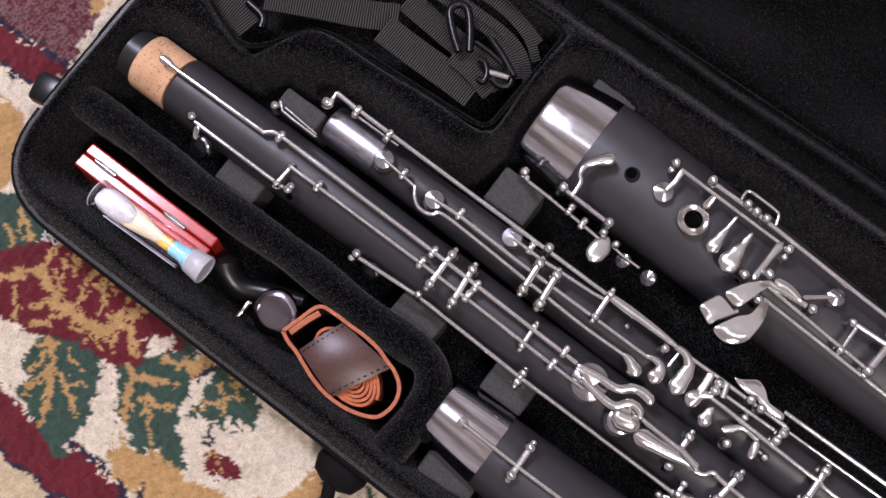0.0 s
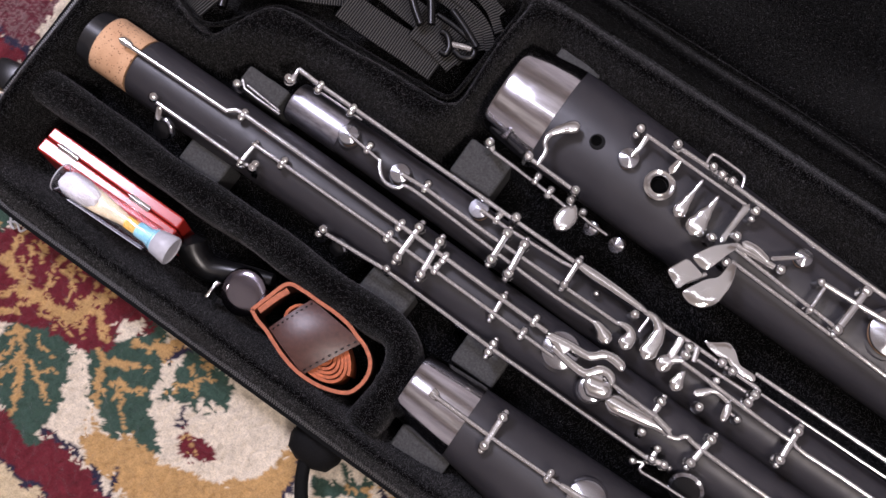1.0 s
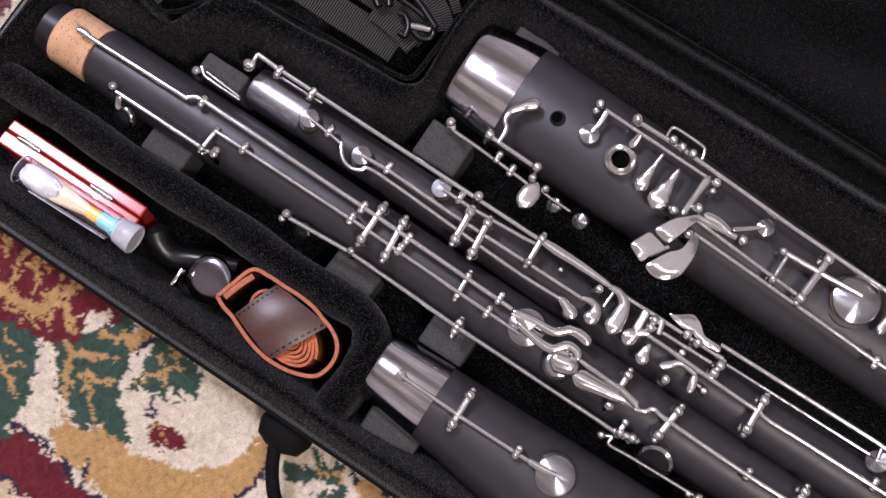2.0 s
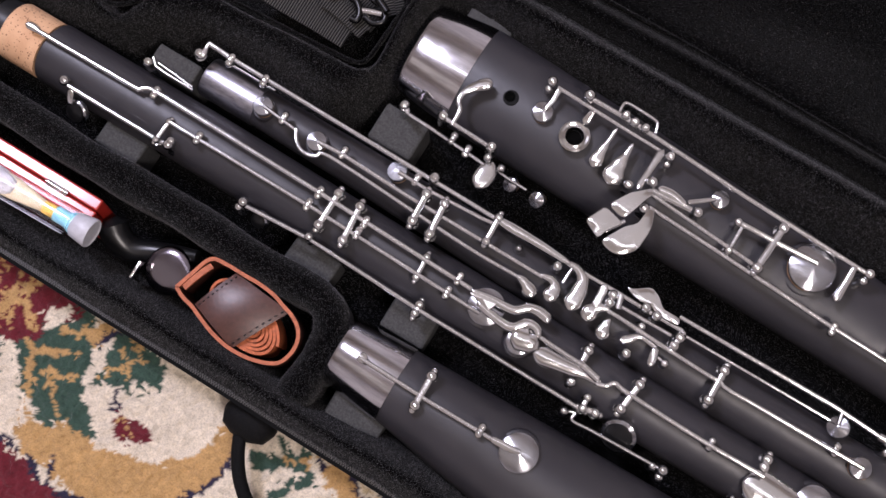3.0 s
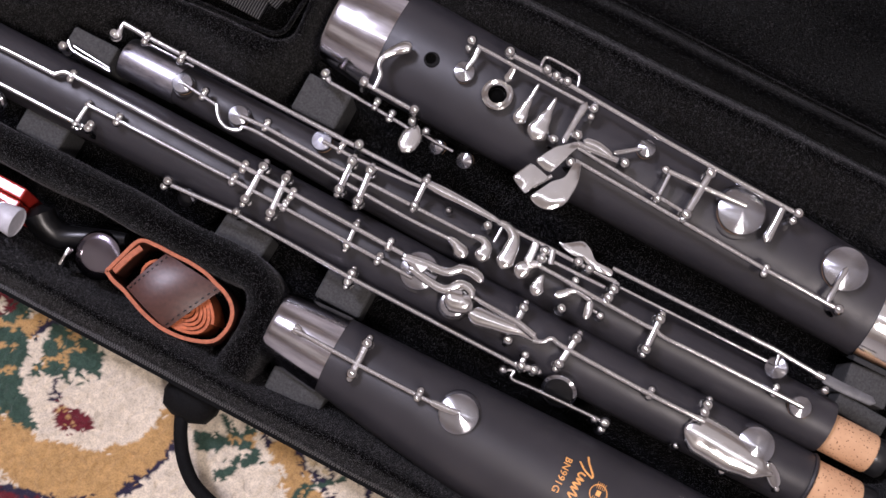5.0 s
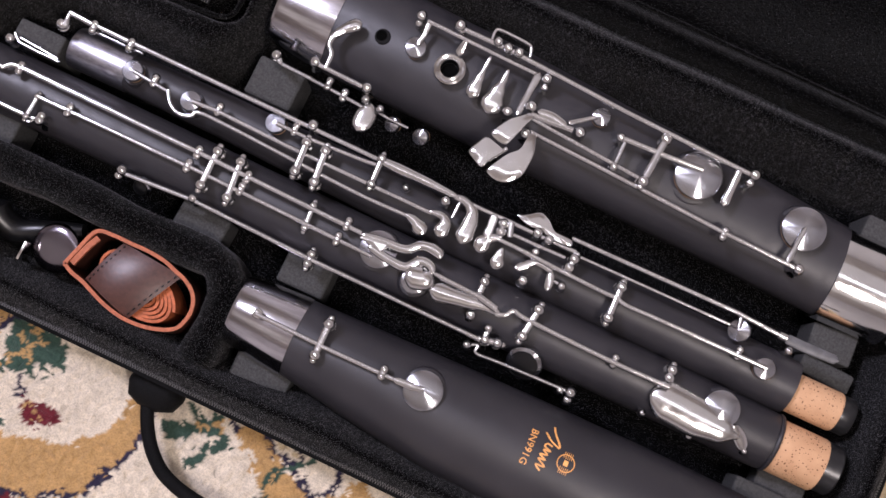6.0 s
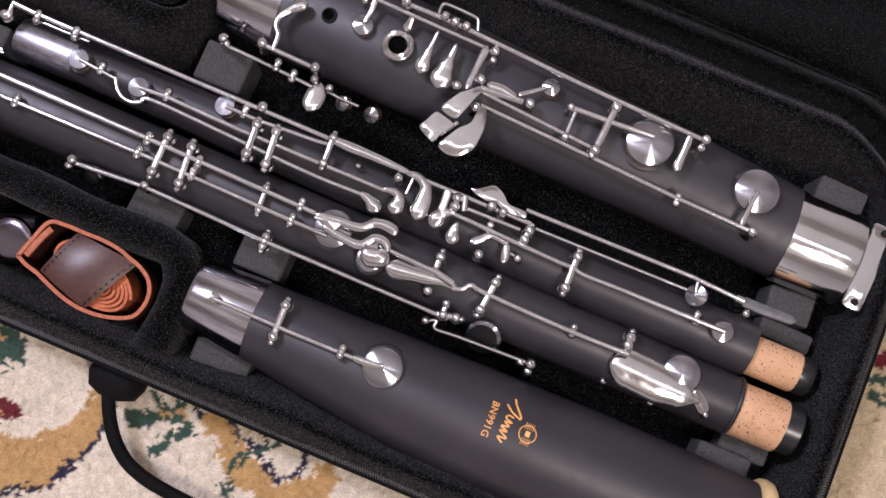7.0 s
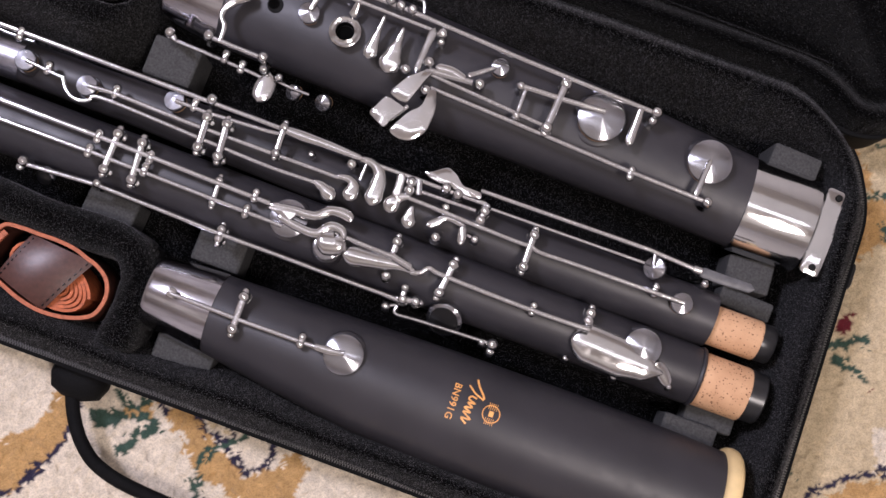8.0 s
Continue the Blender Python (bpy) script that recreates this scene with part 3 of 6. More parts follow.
# The case: a soft-sided shell with velvet lining
case = thing("instrument_case", "open black zipped bassoon case lined with fuzzy black velvet", "instrument case")
RIM, FLOOR = 0.052, 0.003
OUT = round_outline([(-0.2745, -0.098), (0.4155, -0.0995), (0.4135, 0.143), (0.40, 0.170), (0.385, 0.185), (0.355, 0.203), (-0.2745, 0.205)], 0.055, 10)
BAY = round_outline([(-0.254, -0.075), (0.397, -0.076), (0.392, 0.165), (0.36, 0.18), (-0.024, 0.18), (-0.028, 0.098), (-0.05, 0.084), (-0.15, 0.08), (-0.178, 0.058), (-0.205, 0.05), (-0.254, 0.046)], 0.02, 6)
POCKET = round_outline([(-0.225, 0.072), (-0.196, 0.0625), (-0.184, 0.0705), (-0.166, 0.098), (-0.150, 0.103), (-0.076, 0.107), (-0.041, 0.1095), (-0.0375, 0.19), (-0.25, 0.192), (-0.25, 0.085)], 0.009, 5)


def lining_height(x, y):
    wob = 0.0012 * np.sin(x * 61 + 3 * y * 20) + 0.001 * np.sin(y * 83 - x * 37)
    d = inside_distance(x, y, BAY) + wob
    p = inside_distance(x, y, POCKET) + wob * 0.6
    up = np.sqrt(ease((d + 0.007) / 0.019)) * ease((p + 0.004) / 0.009) ** 0.7
    out = inside_distance(x, y, OUT)
    u = np.clip(d / np.maximum(d - inside_distance(x, y, OUT), 1e-4), 0, 1)
    z = FLOOR + (RIM - FLOOR) * up + 0.0075 * np.clip(1 - ((u - 0.42) / 0.5) ** 2, 0, 1) * ease(d / 0.004) * ease((0.05 - d) / 0.02)
    z -= 0.011 * ease((out + 0.016) / 0.016) ** 1.5
    z -= 0.005 * np.exp(-((x - 0.325 - 0.1 * (y - 0.18)) / 0.0028) ** 2) * ease((y - 0.168) / 0.012) * ease((0.2 - y) / 0.01)
    return z + wob * 0.6


v, q = sheet(-0.276, -0.103, 0.424, 0.21, 0.0022, lining_height, OUT)
lining = sheet_object("lining", v, q, VELVET, case)

bm = bmesh.new()
skin(bm, [[(x, y, 0.0008) for x, y in OUT], [(x, y, RIM - 0.012) for x, y in OUT]], True, False)
f = bm.faces.new([bm.verts.new((x, y, 0.0015)) for x, y in OUT][::-1])
part("shell", bm, NYLON, case, "black woven nylon shell")


# The padded divider round the accessory bay
def pad_section(half, low, high):
    pts = [(-half, low), (half, low)]
    for i in range(13):
        a = math.pi * i / 12
        pts.append((half * math.cos(a), high - half * 0.95 + half * 0.95 * math.sin(a)))
    return pts


line = [Vector((x, -0.0220 + 0.0008 * math.sin(x * 50), 0)) for x in np.linspace(-0.262, 0.006, 60)]
line += [Vector((0.006 + 0.022 * math.sin(a), -0.044 + 0.022 * math.cos(a), 0)) for a in np.linspace(0.1, math.pi / 2, 12)]
line += [Vector((0.0275 + 0.0006 * math.sin(y * 90), y, 0)) for y in np.linspace(-0.049, -0.08, 12)]
divider = part("divider", sweep(line, lambda t: pad_section(0.0104 + 0.0005 * math.sin(t * 40), 0.0015, 0.052 + 0.0008 * math.sin(t * 27))), VELVET, case, "thickly padded velvet divider", smooth=0)
seam = [p + Vector((0, 0, 0.0508)) + Vector((0.0035 if p.y < -0.05 else 0, 0.0045 if p.y > -0.05 else 0, 0)) for p in line[6:-4:2]]
part("divider_seam", rod(seam, 0.0006, 6), VELVET_LID, case)

# Zip: tape, two rows of teeth, a piping roll
def outline_walk(outline, step):
    """Points and directions at even steps along a closed outline."""
    pts = [Vector(p) for p in outline] + [Vector(outline[0])]
    out, rest = [], 0.0
    for a, b in zip(pts, pts[1:]):
        d = b - a
        n = d.length
        if n < 1e-9:
            continue
        while rest < n:
            out.append((a + d * (rest / n), d / n))
            rest += step
        rest -= n
    return out


def round_rim(outline, z, keep, section, name, mat, parent, label=""):
    runs, run = [], []
    for p, d in outline_walk(outline, 0.004):
        if keep(p):
            run.append(Vector((p.x, p.y, z)))
        elif run:
            runs.append(run)
            run = []
    if run:
        runs.append(run)
    bm = bmesh.new()
    for r in runs:
        if len(r) > 2:
            sweep(r, section, bm)
    return part(name, bm, mat, parent, label)


def open_side(p):
    return p.y < 0.178


round_rim(OUT, 0.0412, open_side, [(0.0022, -0.0006), (0.0022, 0.0006), (-0.0042, 0.0008), (-0.0042, -0.0008)], "zip_tape", ZIPTAPE, case, "black woven zip tape")
round_rim(OUT, 0.0425, open_side, [(x - 0.0062, y + 0.001) for x, y in ring_section(0.0021, 8)], "piping", NYLON, case, "black piping roll")
verts, faces = [], []
for k, (p, d) in enumerate(outline_walk(OUT, 0.0008)):
    if not open_side(p):
        continue
    side = Vector((d.y, -d.x))
    c = p + side * (-0.0022 if k % 2 else -0.0008)
    u, w = d * 0.00033, side * 0.0007
    base = len(verts)
    for z in (0.0417, 0.0432):
        for s, t in ((-1, -1), (1, -1), (1, 1), (-1, 1)):
            q = c + u * s + w * t
            verts.append((q.x, q.y, z))
    faces += [[base + i for i in f] for f in ((4, 5, 6, 7), (0, 1, 5, 4), (1, 2, 6, 5), (2, 3, 7, 6), (3, 0, 4, 7))]
me = bpy.data.meshes.new("zip_teeth")
me.from_pydata(verts, [], faces)
me.materials.append(TEETH)
teeth = new("zip_teeth", me)
teeth.parent = case
tagged(teeth, "tiny dark metal zip teeth", kind="stuff")

# The opened lid lies beyond the boot joint
LID = round_outline([(-0.2715, 0.2055), (0.355, 0.2035), (0.386, 0.186), (0.41, 0.190), (0.432, 0.212), (0.432, 0.50), (-0.2715, 0.50)], 0.03, 6)


def lid_height(x, y):
    out = -inside_distance(x, y, LID)
    wob = 0.0012 * np.sin(x * 31 + y * 12) + 0.0008 * np.sin(y * 93 - x * 47)
    ridge = 0.047 + 0.006 * np.exp(-((out - 0.010) / 0.007) ** 2) - 0.0035 * np.exp(-((out - 0.0185) / 0.004) ** 2)
    ridge -= 0.012 * ease((0.006 - out) / 0.006)
    ridge -= 0.010 * ease((out - 0.02) / 0.06)
    return ridge + wob


v, q = sheet(-0.277, 0.180, 0.438, 0.506, 0.003, lid_height, LID)
lid_lining = sheet_object("lid_lining", v, q, VELVET_LID, case)
bm = bmesh.new()
skin(bm, [[(x, y, 0.0008) for x, y in LID], [(x, y, 0.036) for x, y in LID]], True, False)
bm.faces.new([bm.verts.new((x, y, 0.0008)) for x, y in LID][::-1])
part("lid_shell", bm, NYLON, case, "black woven nylon lid shell")
round_rim(LID, 0.037, lambda p: p.x > 0.38, ring_section(0.0018, 8), "lid_piping", NYLON, case)

# Carrying handle and its mounts, feet and zip pulls on the outside
grip = smooth_line([(0.004, -0.098, 0.020), (0.008, -0.112, 0.021), (0.0158, -0.128, 0.021), (0.0272, -0.1413, 0.022), (0.042, -0.150, 0.022), (0.068, -0.1545, 0.022), (0.13, -0.1565, 0.022), (0.19, -0.1545, 0.022), (0.218, -0.150, 0.022), (0.234, -0.139, 0.022), (0.244, -0.126, 0.021), (0.252, -0.111, 0.021), (0.256, -0.098, 0.020)], 8)
part("handle", sweep(grip, ring_section(0.0038, 12, 0.8)), NYLON, case, "rounded black carrying handle")
bm = bmesh.new()
for p, n in zip(grip, grip[1:]):
    for k in range(5):
        c = p.lerp(n, k / 5)
        d = (n - p).normalized() * 0.0003
        sweep([c - d, c + d], ring_section(0.0042, 10, 0.8), bm)
part("handle_ribs", bm, NYLON, case, "ribbed black handle grip")
for x in (0.010, 0.248):
    part("handle_mount", box(x - 0.017, -0.118, 0.002, x + 0.017, -0.093, 0.033, 0.011), NYLON, case, "padded black nylon handle mount", smooth=80)
bm = box(-0.0125, -0.0105, -0.006, 0.0125, 0.0105, 0.006, 0.004)
bm.transform(Matrix.Translation((-0.2835, -0.0300, 0.026)) @ pose(0, 0, 0, 0, 0, 12))
part("side_buckle", bm, PLASTIC, case, "black plastic strap buckle")
part("side_buckle", box(-0.284, 0.012, 0.016, -0.267, 0.046, 0.034, 0.006), NYLON, case, "black webbing loop")
part("zip_pull", box(-0.2735, -0.0775, 0.030, -0.263, -0.058, 0.0375, 0.002), PLASTIC, case, "black zip pull")
part("pull_plate", box(-0.2725, -0.0735, 0.0368, -0.2685, -0.062, 0.0385, 0.0008), SILVER, case, "small bright metal plate")
part("foot_stud", box(0.414, 0.098, 0.022, 0.4225, 0.116, 0.032, 0.004), PLASTIC, case)


# Raised seams of the strap pocket and of the lid
ridge = [Vector((p.x, p.y, RIM - 0.0012)) for p, d in outline_walk(POCKET, 0.004)]
part("pocket_seam", rod(ridge + ridge[:1], 0.0016, 8), VELVET, case, smooth=0)
part("lid_seam", rod([Vector((x, 0.2235 + 0.0015 * math.sin(x * 14) - 0.03 * max(0, x - 0.3), 0.0462)) for x in np.linspace(-0.02, 0.40, 60)], 0.0011, 6), VELVET, case, smooth=0)

# The velvet's pile: short loose fibres that catch the light
FUZZ = make_plain("velvet_fibre", (0.112, 0.110, 0.117), 0.45, 500, 0.0, 0.5, 0.0, 0.5)


def pile(sources, count, seed, longest):
    """Fibres strewn over meshes of triangles and quads, leaning at random."""
    rng = np.random.RandomState(seed)
    tri = []
    for ob in sources:
        ob.data.calc_loop_triangles()
        co = np.empty(len(ob.data.vertices) * 3)
        ob.data.vertices.foreach_get("co", co)
        ids = np.empty(len(ob.data.loop_triangles) * 3, int)
        ob.data.loop_triangles.foreach_get("vertices", ids)
        tri.append(co.reshape(-1, 3)[ids].reshape(-1, 3, 3))
    tri = np.concatenate(tri)
    n = np.cross(tri[:, 1] - tri[:, 0], tri[:, 2] - tri[:, 0])
    size = np.linalg.norm(n, axis=1)
    pick = rng.choice(len(tri), count, p=size / size.sum())
    u, w = rng.rand(2, count)
    u, w = np.where(u + w > 1, 1 - u, u), np.where(u + w > 1, 1 - w, w)
    t = tri[pick]
    p = t[:, 0] + u[:, None] * (t[:, 1] - t[:, 0]) + w[:, None] * (t[:, 2] - t[:, 0])
    n = n[pick] / np.maximum(size[pick], 1e-12)[:, None]
    n *= np.where(n[:, 2] < 0, -1, 1)[:, None]
    lean = rng.randn(count, 3)
    tip = n + 0.75 * lean / np.linalg.norm(lean, axis=1)[:, None]
    tip *= (longest * rng.uniform(0.35, 1.0, count) / np.linalg.norm(tip, axis=1))[:, None]
    side = np.cross(tip, rng.randn(count, 3))
    side *= (0.00011 / np.maximum(np.linalg.norm(side, axis=1), 1e-12))[:, None]
    verts = np.stack([p - side, p + side, p + tip], 1).reshape(-1, 3)
    me = bpy.data.meshes.new("velvet_nap")
    me.from_pydata(verts.tolist(), [], np.arange(count * 3).reshape(-1, 3).tolist())
    me.materials.append(FUZZ)
    ob = new("velvet_nap", me)
    ob.parent = case
    return tagged(ob, "fuzzy black velvet fibres", kind="stuff")


pile([lining, divider], 230000, 21, 0.0012)
pile([lid_lining], 70000, 22, 0.0008)

# The four joints of the bassoon
LONG_Z, WING_Z, BOOT_Z, BELL_Z = 0.034, 0.034, 0.035, 0.038
long_joint = thing("long_joint", "matt black bassoon long joint with cork tenons and silver keys", "bassoon joint")
part("body", tube_x([(x, y, LONG_Z, r, r) for x, y, r in ((-0.2155, 0.0225, 0.0180), (-0.214, 0.0225, 0.0195), (-0.1, 0.0225, 0.0195), (0.2, 0.020, 0.0183), (0.346, 0.0185, 0.0175), (0.3495, 0.0185, 0.0168))]), BODY, long_joint)
part("cork_tenon", tube_x([(x, 0.0222, LONG_Z, r, r) for x, r in ((-0.243, 0.0185), (-0.242, 0.0190), (-0.216, 0.0190))]), CORK, long_joint, "pitted tan cork sleeve")
part("end_ring", tube_x([(x, 0.0215, LONG_Z, r, r) for x, r in ((-0.252, 0.0150), (-0.2535, 0.0172), (-0.243, 0.0180))]), ENDCAP, long_joint, "black resin end ring")
part("cork_tenon", tube_x([(x, 0.0180, LONG_Z, r, r) for x, r in ((0.3494, 0.0160), (0.379, 0.0160), (0.380, 0.0155))]), CORK, long_joint, "pitted tan cork sleeve")
part("end_ring", tube_x([(x, 0.0185, LONG_Z, r, r) for x, r in ((0.380, 0.0150), (0.389, 0.0150), (0.390, 0.014))]), ENDCAP, long_joint, "black resin end ring")

wing_joint = thing("wing_joint", "matt black bassoon wing joint with a silver socket and silver keys", "bassoon joint")
part("body", tube_x([(x, y, WING_Z, r, r) for x, y, r in ((-0.0855, 0.0590, 0.0122), (-0.02, 0.0585, 0.0132), (0.1, 0.0555, 0.0152), (0.2, 0.054, 0.0165), (0.34, 0.0525, 0.0165), (0.348, 0.0525, 0.0158))]), BODY, wing_joint)
part("socket_band", tube_x([(x, 0.0592, WING_Z, r, r) for x, r in ((-0.1225, 0.0108), (-0.1235, 0.0122), (-0.122, 0.0128), (-0.0855, 0.0128))]), SCUFFED, wing_joint, "scuffed silver socket band")
part("cork_tenon", tube_x([(x, 0.0505, WING_Z, r, r) for x, r in ((0.348, 0.0120), (0.377, 0.0120), (0.378, 0.0115))]), CORK, wing_joint, "pitted tan cork sleeve")
part("end_ring", tube_x([(x, 0.0505, WING_Z, r, r) for x, r in ((0.378, 0.0113), (0.3855, 0.0113), (0.3865, 0.0105))]), ENDCAP, wing_joint, "black resin end ring")

boot_joint = thing("boot_joint", "broad matt black bassoon boot joint with silver bands and keys", "bassoon joint")
part("body", tube_x([(x, y, BOOT_Z, ry, rz) for x, y, ry, rz in ((0.016, 0.1425, 0.0335, 0.0222), (0.018, 0.1425, 0.0343, 0.0228), (0.13, 0.1375, 0.0335, 0.0228), (0.28, 0.130, 0.0298, 0.0225), (0.343, 0.1255, 0.0282, 0.022))]), BODY, boot_joint)
part("socket_band", tube_x([(x, 0.1425, BOOT_Z, ry, rz) for x, ry, rz in ((-0.0195, 0.0285, 0.0185), (-0.0205, 0.0298, 0.0205), (-0.018, 0.0308, 0.0215), (0.012, 0.0342, 0.0226), (0.0165, 0.0342, 0.0227))]), BAND, boot_joint, "polished silver socket band")
part("end_cap", tube_x([(x, 0.1245, BOOT_Z, ry, rz) for x, ry, rz in ((0.3425, 0.0287, 0.0226), (0.345, 0.0289, 0.0228), (0.379, 0.0285, 0.0226), (0.3835, 0.0280, 0.0220), (0.3850, 0.0262, 0.0202))]), CAP, boot_joint, "mirror-bright silver end cap")

bell_joint = thing("bell_joint", "matt black bassoon bell with silver ring and ivory rim", "bassoon bell")
part("body", tube_x([(x, y, BELL_Z, r, r) for x, y, r in ((0.0755, -0.0425, 0.0236), (0.12, -0.0455, 0.0275), (0.17, -0.048, 0.0315), (0.22, -0.049, 0.0336), (0.28, -0.0495, 0.0345), (0.34, -0.0495, 0.0338), (0.379, -0.0495, 0.0322))]), BODY, bell_joint)
part("socket_band", tube_x([(x, y, BELL_Z, r, r) for x, y, r in ((0.0375, -0.0415, 0.0185), (0.0365, -0.0415, 0.0205), (0.039, -0.0415, 0.0215), (0.072, -0.0425, 0.0241), (0.0757, -0.0425, 0.0241))]), BAND, bell_joint, "polished silver ring")
part("rim_ring", tube_x([(x, -0.0495, BELL_Z, r, r) for x, r in ((0.3775, 0.0318), (0.3778, 0.0336), (0.3795, 0.0352), (0.3825, 0.0358), (0.3855, 0.0352), (0.3872, 0.0336), (0.3875, 0.0315))]), IVORY, bell_joint, "glossy ivory rim ring")

# Key work: rods, bridges, cups, touch pieces
BALL = [(0.0006, -1.0), (0.55, -0.84), (0.86, -0.5), (1.0, 0.0), (0.86, 0.5), (0.55, 0.84), (0.0006, 1.0)]


def ball(bm, p, r):
    rows = [[Vector(p) + Vector((r * a * math.cos(b), r * a * math.sin(b), r * h)) for b in (2 * math.pi * i / 14 for i in range(14))] for a, h in BALL]
    skin(bm, rows)


def key_rod(joint, r, *points):
    line, r = smooth_line(points, 5) if len(points) > 4 else points, r * 0.92
    bm = rod(line, r, 12)
    return part("key_rod", bm, SILVER, joint)


def bridge(joint, a, b, drop=0.006, r=0.003):
    """A post bridge across the rods: two ball posts with a bar between."""
    r *= 1.22
    a, b = Vector(a), Vector(b)
    bm = rod([a, b], r * 0.68, 10)
    for p in (a, b):
        ball(bm, p, r)
        d = (p - (a + b) / 2).normalized()
        ball(bm, p + d * r * 0.9 + Vector((0, 0, -0.0006)), r * 0.62)
        rod([p, p + Vector((0, 0, -drop))], r * 0.6, 10, bm)
        rod([p + Vector((0, 0, -drop)), p + Vector((0, 0, -drop - 0.0012))], r * 0.95, 12, bm)
    return part("post_bridge", bm, SILVER, joint)


def post(joint, p, drop=0.008, r=0.0029, lean=(0, 0)):
    """A ball post: foot, waisted stem, ball and tip."""
    p, r = Vector(p), r * 1.18
    foot = p + Vector((lean[0], lean[1], -drop))
    bm = bmesh.new()
    ball(bm, p, r)
    n = 8
    line = [p.lerp(foot, i / n) for i in range(n + 1)]
    sweep(line, lambda t: ring_section(r * (0.85 - 1.0 * t + 1.25 * t * t), 12), bm)
    return part("post", bm, SILVER, joint)


def saddle(joint, p, drop=0.005, along=(0.88, -0.02), r=0.0023):
    """A small guide that holds a rod: two lugs on a foot."""
    p = Vector(p)
    d = Vector((along[1], along[0], 0)).normalized() * 0.0021
    r *= 1.15
    bm = rod([p - d, p + d], r * 0.85, 10)
    for s in (-1, 1):
        ball(bm, p + d * s, r)
    rod([p, p + Vector((0, 0, -drop))], r * 0.7, 10, bm)
    return part("rod_guide", bm, SILVER, joint)


def cup(joint, p, r, tilt=(0, 0, 0), deep=0.0045, ring=False, dark=False):
    """A pad cup with a shallow turned cone on top and a pad underneath."""
    m = Matrix.Translation(p) @ pose(0, 0, 0, *tilt)
    prof = [(0.0002, 0.0016), (r * 0.35, 0.0011), (r * 0.9, 0.0), (r * 0.98, -0.0006), (r, -0.0014), (r * 0.97, -0.0034), (r * 0.86, -deep)]
    if ring:
        prof = [(r * 0.50, -0.004), (r * 0.52, -0.0006), (r * 0.58, 0.0006), (r * 0.72, 0.0), (r * 0.86, 0.0005), (r * 0.97, 0.0), (r, -0.001), (r * 0.95, -0.003)]
    bm = bmesh.new()
    n = 48
    rows = [[(a * math.cos(2 * math.pi * i / n), a * math.sin(2 * math.pi * i / n), h) for i in range(n)] for a, h in prof]
    skin(bm, rows, True, not ring)
    bmesh.ops.recalc_face_normals(bm, faces=bm.faces)
    ob = part("ring_key" if ring else "pad_cup", bm, BRUSHED if not ring else SILVER, joint, smooth=28)
    ob.matrix_local = m
    if ring:
        # A flat black disc stands for the shade inside the ring.
        part("bore", turned([(r * 0.5, -0.0048), (r * 0.46, -0.0038), (0.0003, -0.0038)], 28), SHADEBLACK, ob, "flat black disc painted as deep shade")
    if dark:
        face = turned([(r * 0.80, 0.0004), (r * 0.78, 0.0012), (r * 0.5, 0.0022), (0.0003, 0.0024)], 36)
        part("pad_face", face, PLASTIC, ob, "dark pad face")
    elif not ring:
        pad = turned([(0.0005, -deep + 0.0004), (r * 0.9, -deep + 0.0004), (r * 0.93, -deep - 0.0012), (r * 0.86, -deep - 0.0022), (0.0005, -deep - 0.0022)], 32)
        part("pad", pad, PADSKIN, ob, "tan leather pad")
        if tilt == (0, 0, 0):
            seat = turned([(r * 0.8, -deep - 0.0023), (r * 1.06, -deep - 0.0023), (r * 1.14, -deep - 0.003), (r * 1.22, -deep - 0.006)], 40)
            part("tone_hole_seat", seat, BODY, ob, "raised matt black seat")
    return ob


def leaf(joint, points, widths, thick=0.0011, name="touch_piece", mat=None, crown=0.0):
    """A touch piece: a bent strip whose width changes along it, domed on top."""
    line = smooth_line(points, 9)
    along = [0.0]
    for p, q in zip(line, line[1:]):
        along.append(along[-1] + (q - p).length)
    length = along[-1]

    def width(t):
        s = t * (len(widths) - 1)
        i = min(int(s), len(widths) - 2)
        u = s - i
        u = u * u * (3 - 2 * u)
        return widths[i] * (1 - u) + widths[i + 1] * u

    def section(t):
        w = width(t)
        end, start = min(0.45, 1.1 * widths[-1] / length), min(0.2, widths[0] / length)
        far = along[round(t * (len(line) - 1))] / length
        k = min(1.0, max(0.0, (1 - far) / end), max(0.0, far / start))
        w = w * max(0.12, math.sqrt(max(0.0, 1 - (1 - k) ** 2)))
        k = thick + crown * w
        return [(w * math.cos(a), k * math.sin(a) if math.sin(a) > 0 else thick * math.sin(a)) for a in (2 * math.pi * i / 16 for i in range(16))]

    return part(name, sweep(line, section), mat or SILVER, joint, smooth=60)


def plate(joint, outline, z, thick=0.0014, bend=0.0, mat=None, name="touch_plate", rounded=0.003):
    """A flat plate with a rounded outline; bend drops it away from its own middle line."""
    edge = round_outline(outline, rounded, 4)
    cy = sum(p[1] for p in edge) / len(edge)
    cx = sum(p[0] for p in edge) / len(edge)
    bm = bmesh.new()
    loops = []
    for k, h in ((0.05, 0), (0.5, 0), (0.93, 0), (1.0, -0.3), (1.0, -0.8), (0.9, -1.0)):
        loops.append([(cx + (x - cx) * k, cy + (y - cy) * k, z + h * thick + 0.0004 * (1 - k) - bend * ((y - cy) * k) ** 2) for x, y in edge])
    skin(bm, loops)
    bmesh.ops.recalc_face_normals(bm, faces=bm.faces)
    return part(name, bm, mat or SILVER, joint, smooth=35)


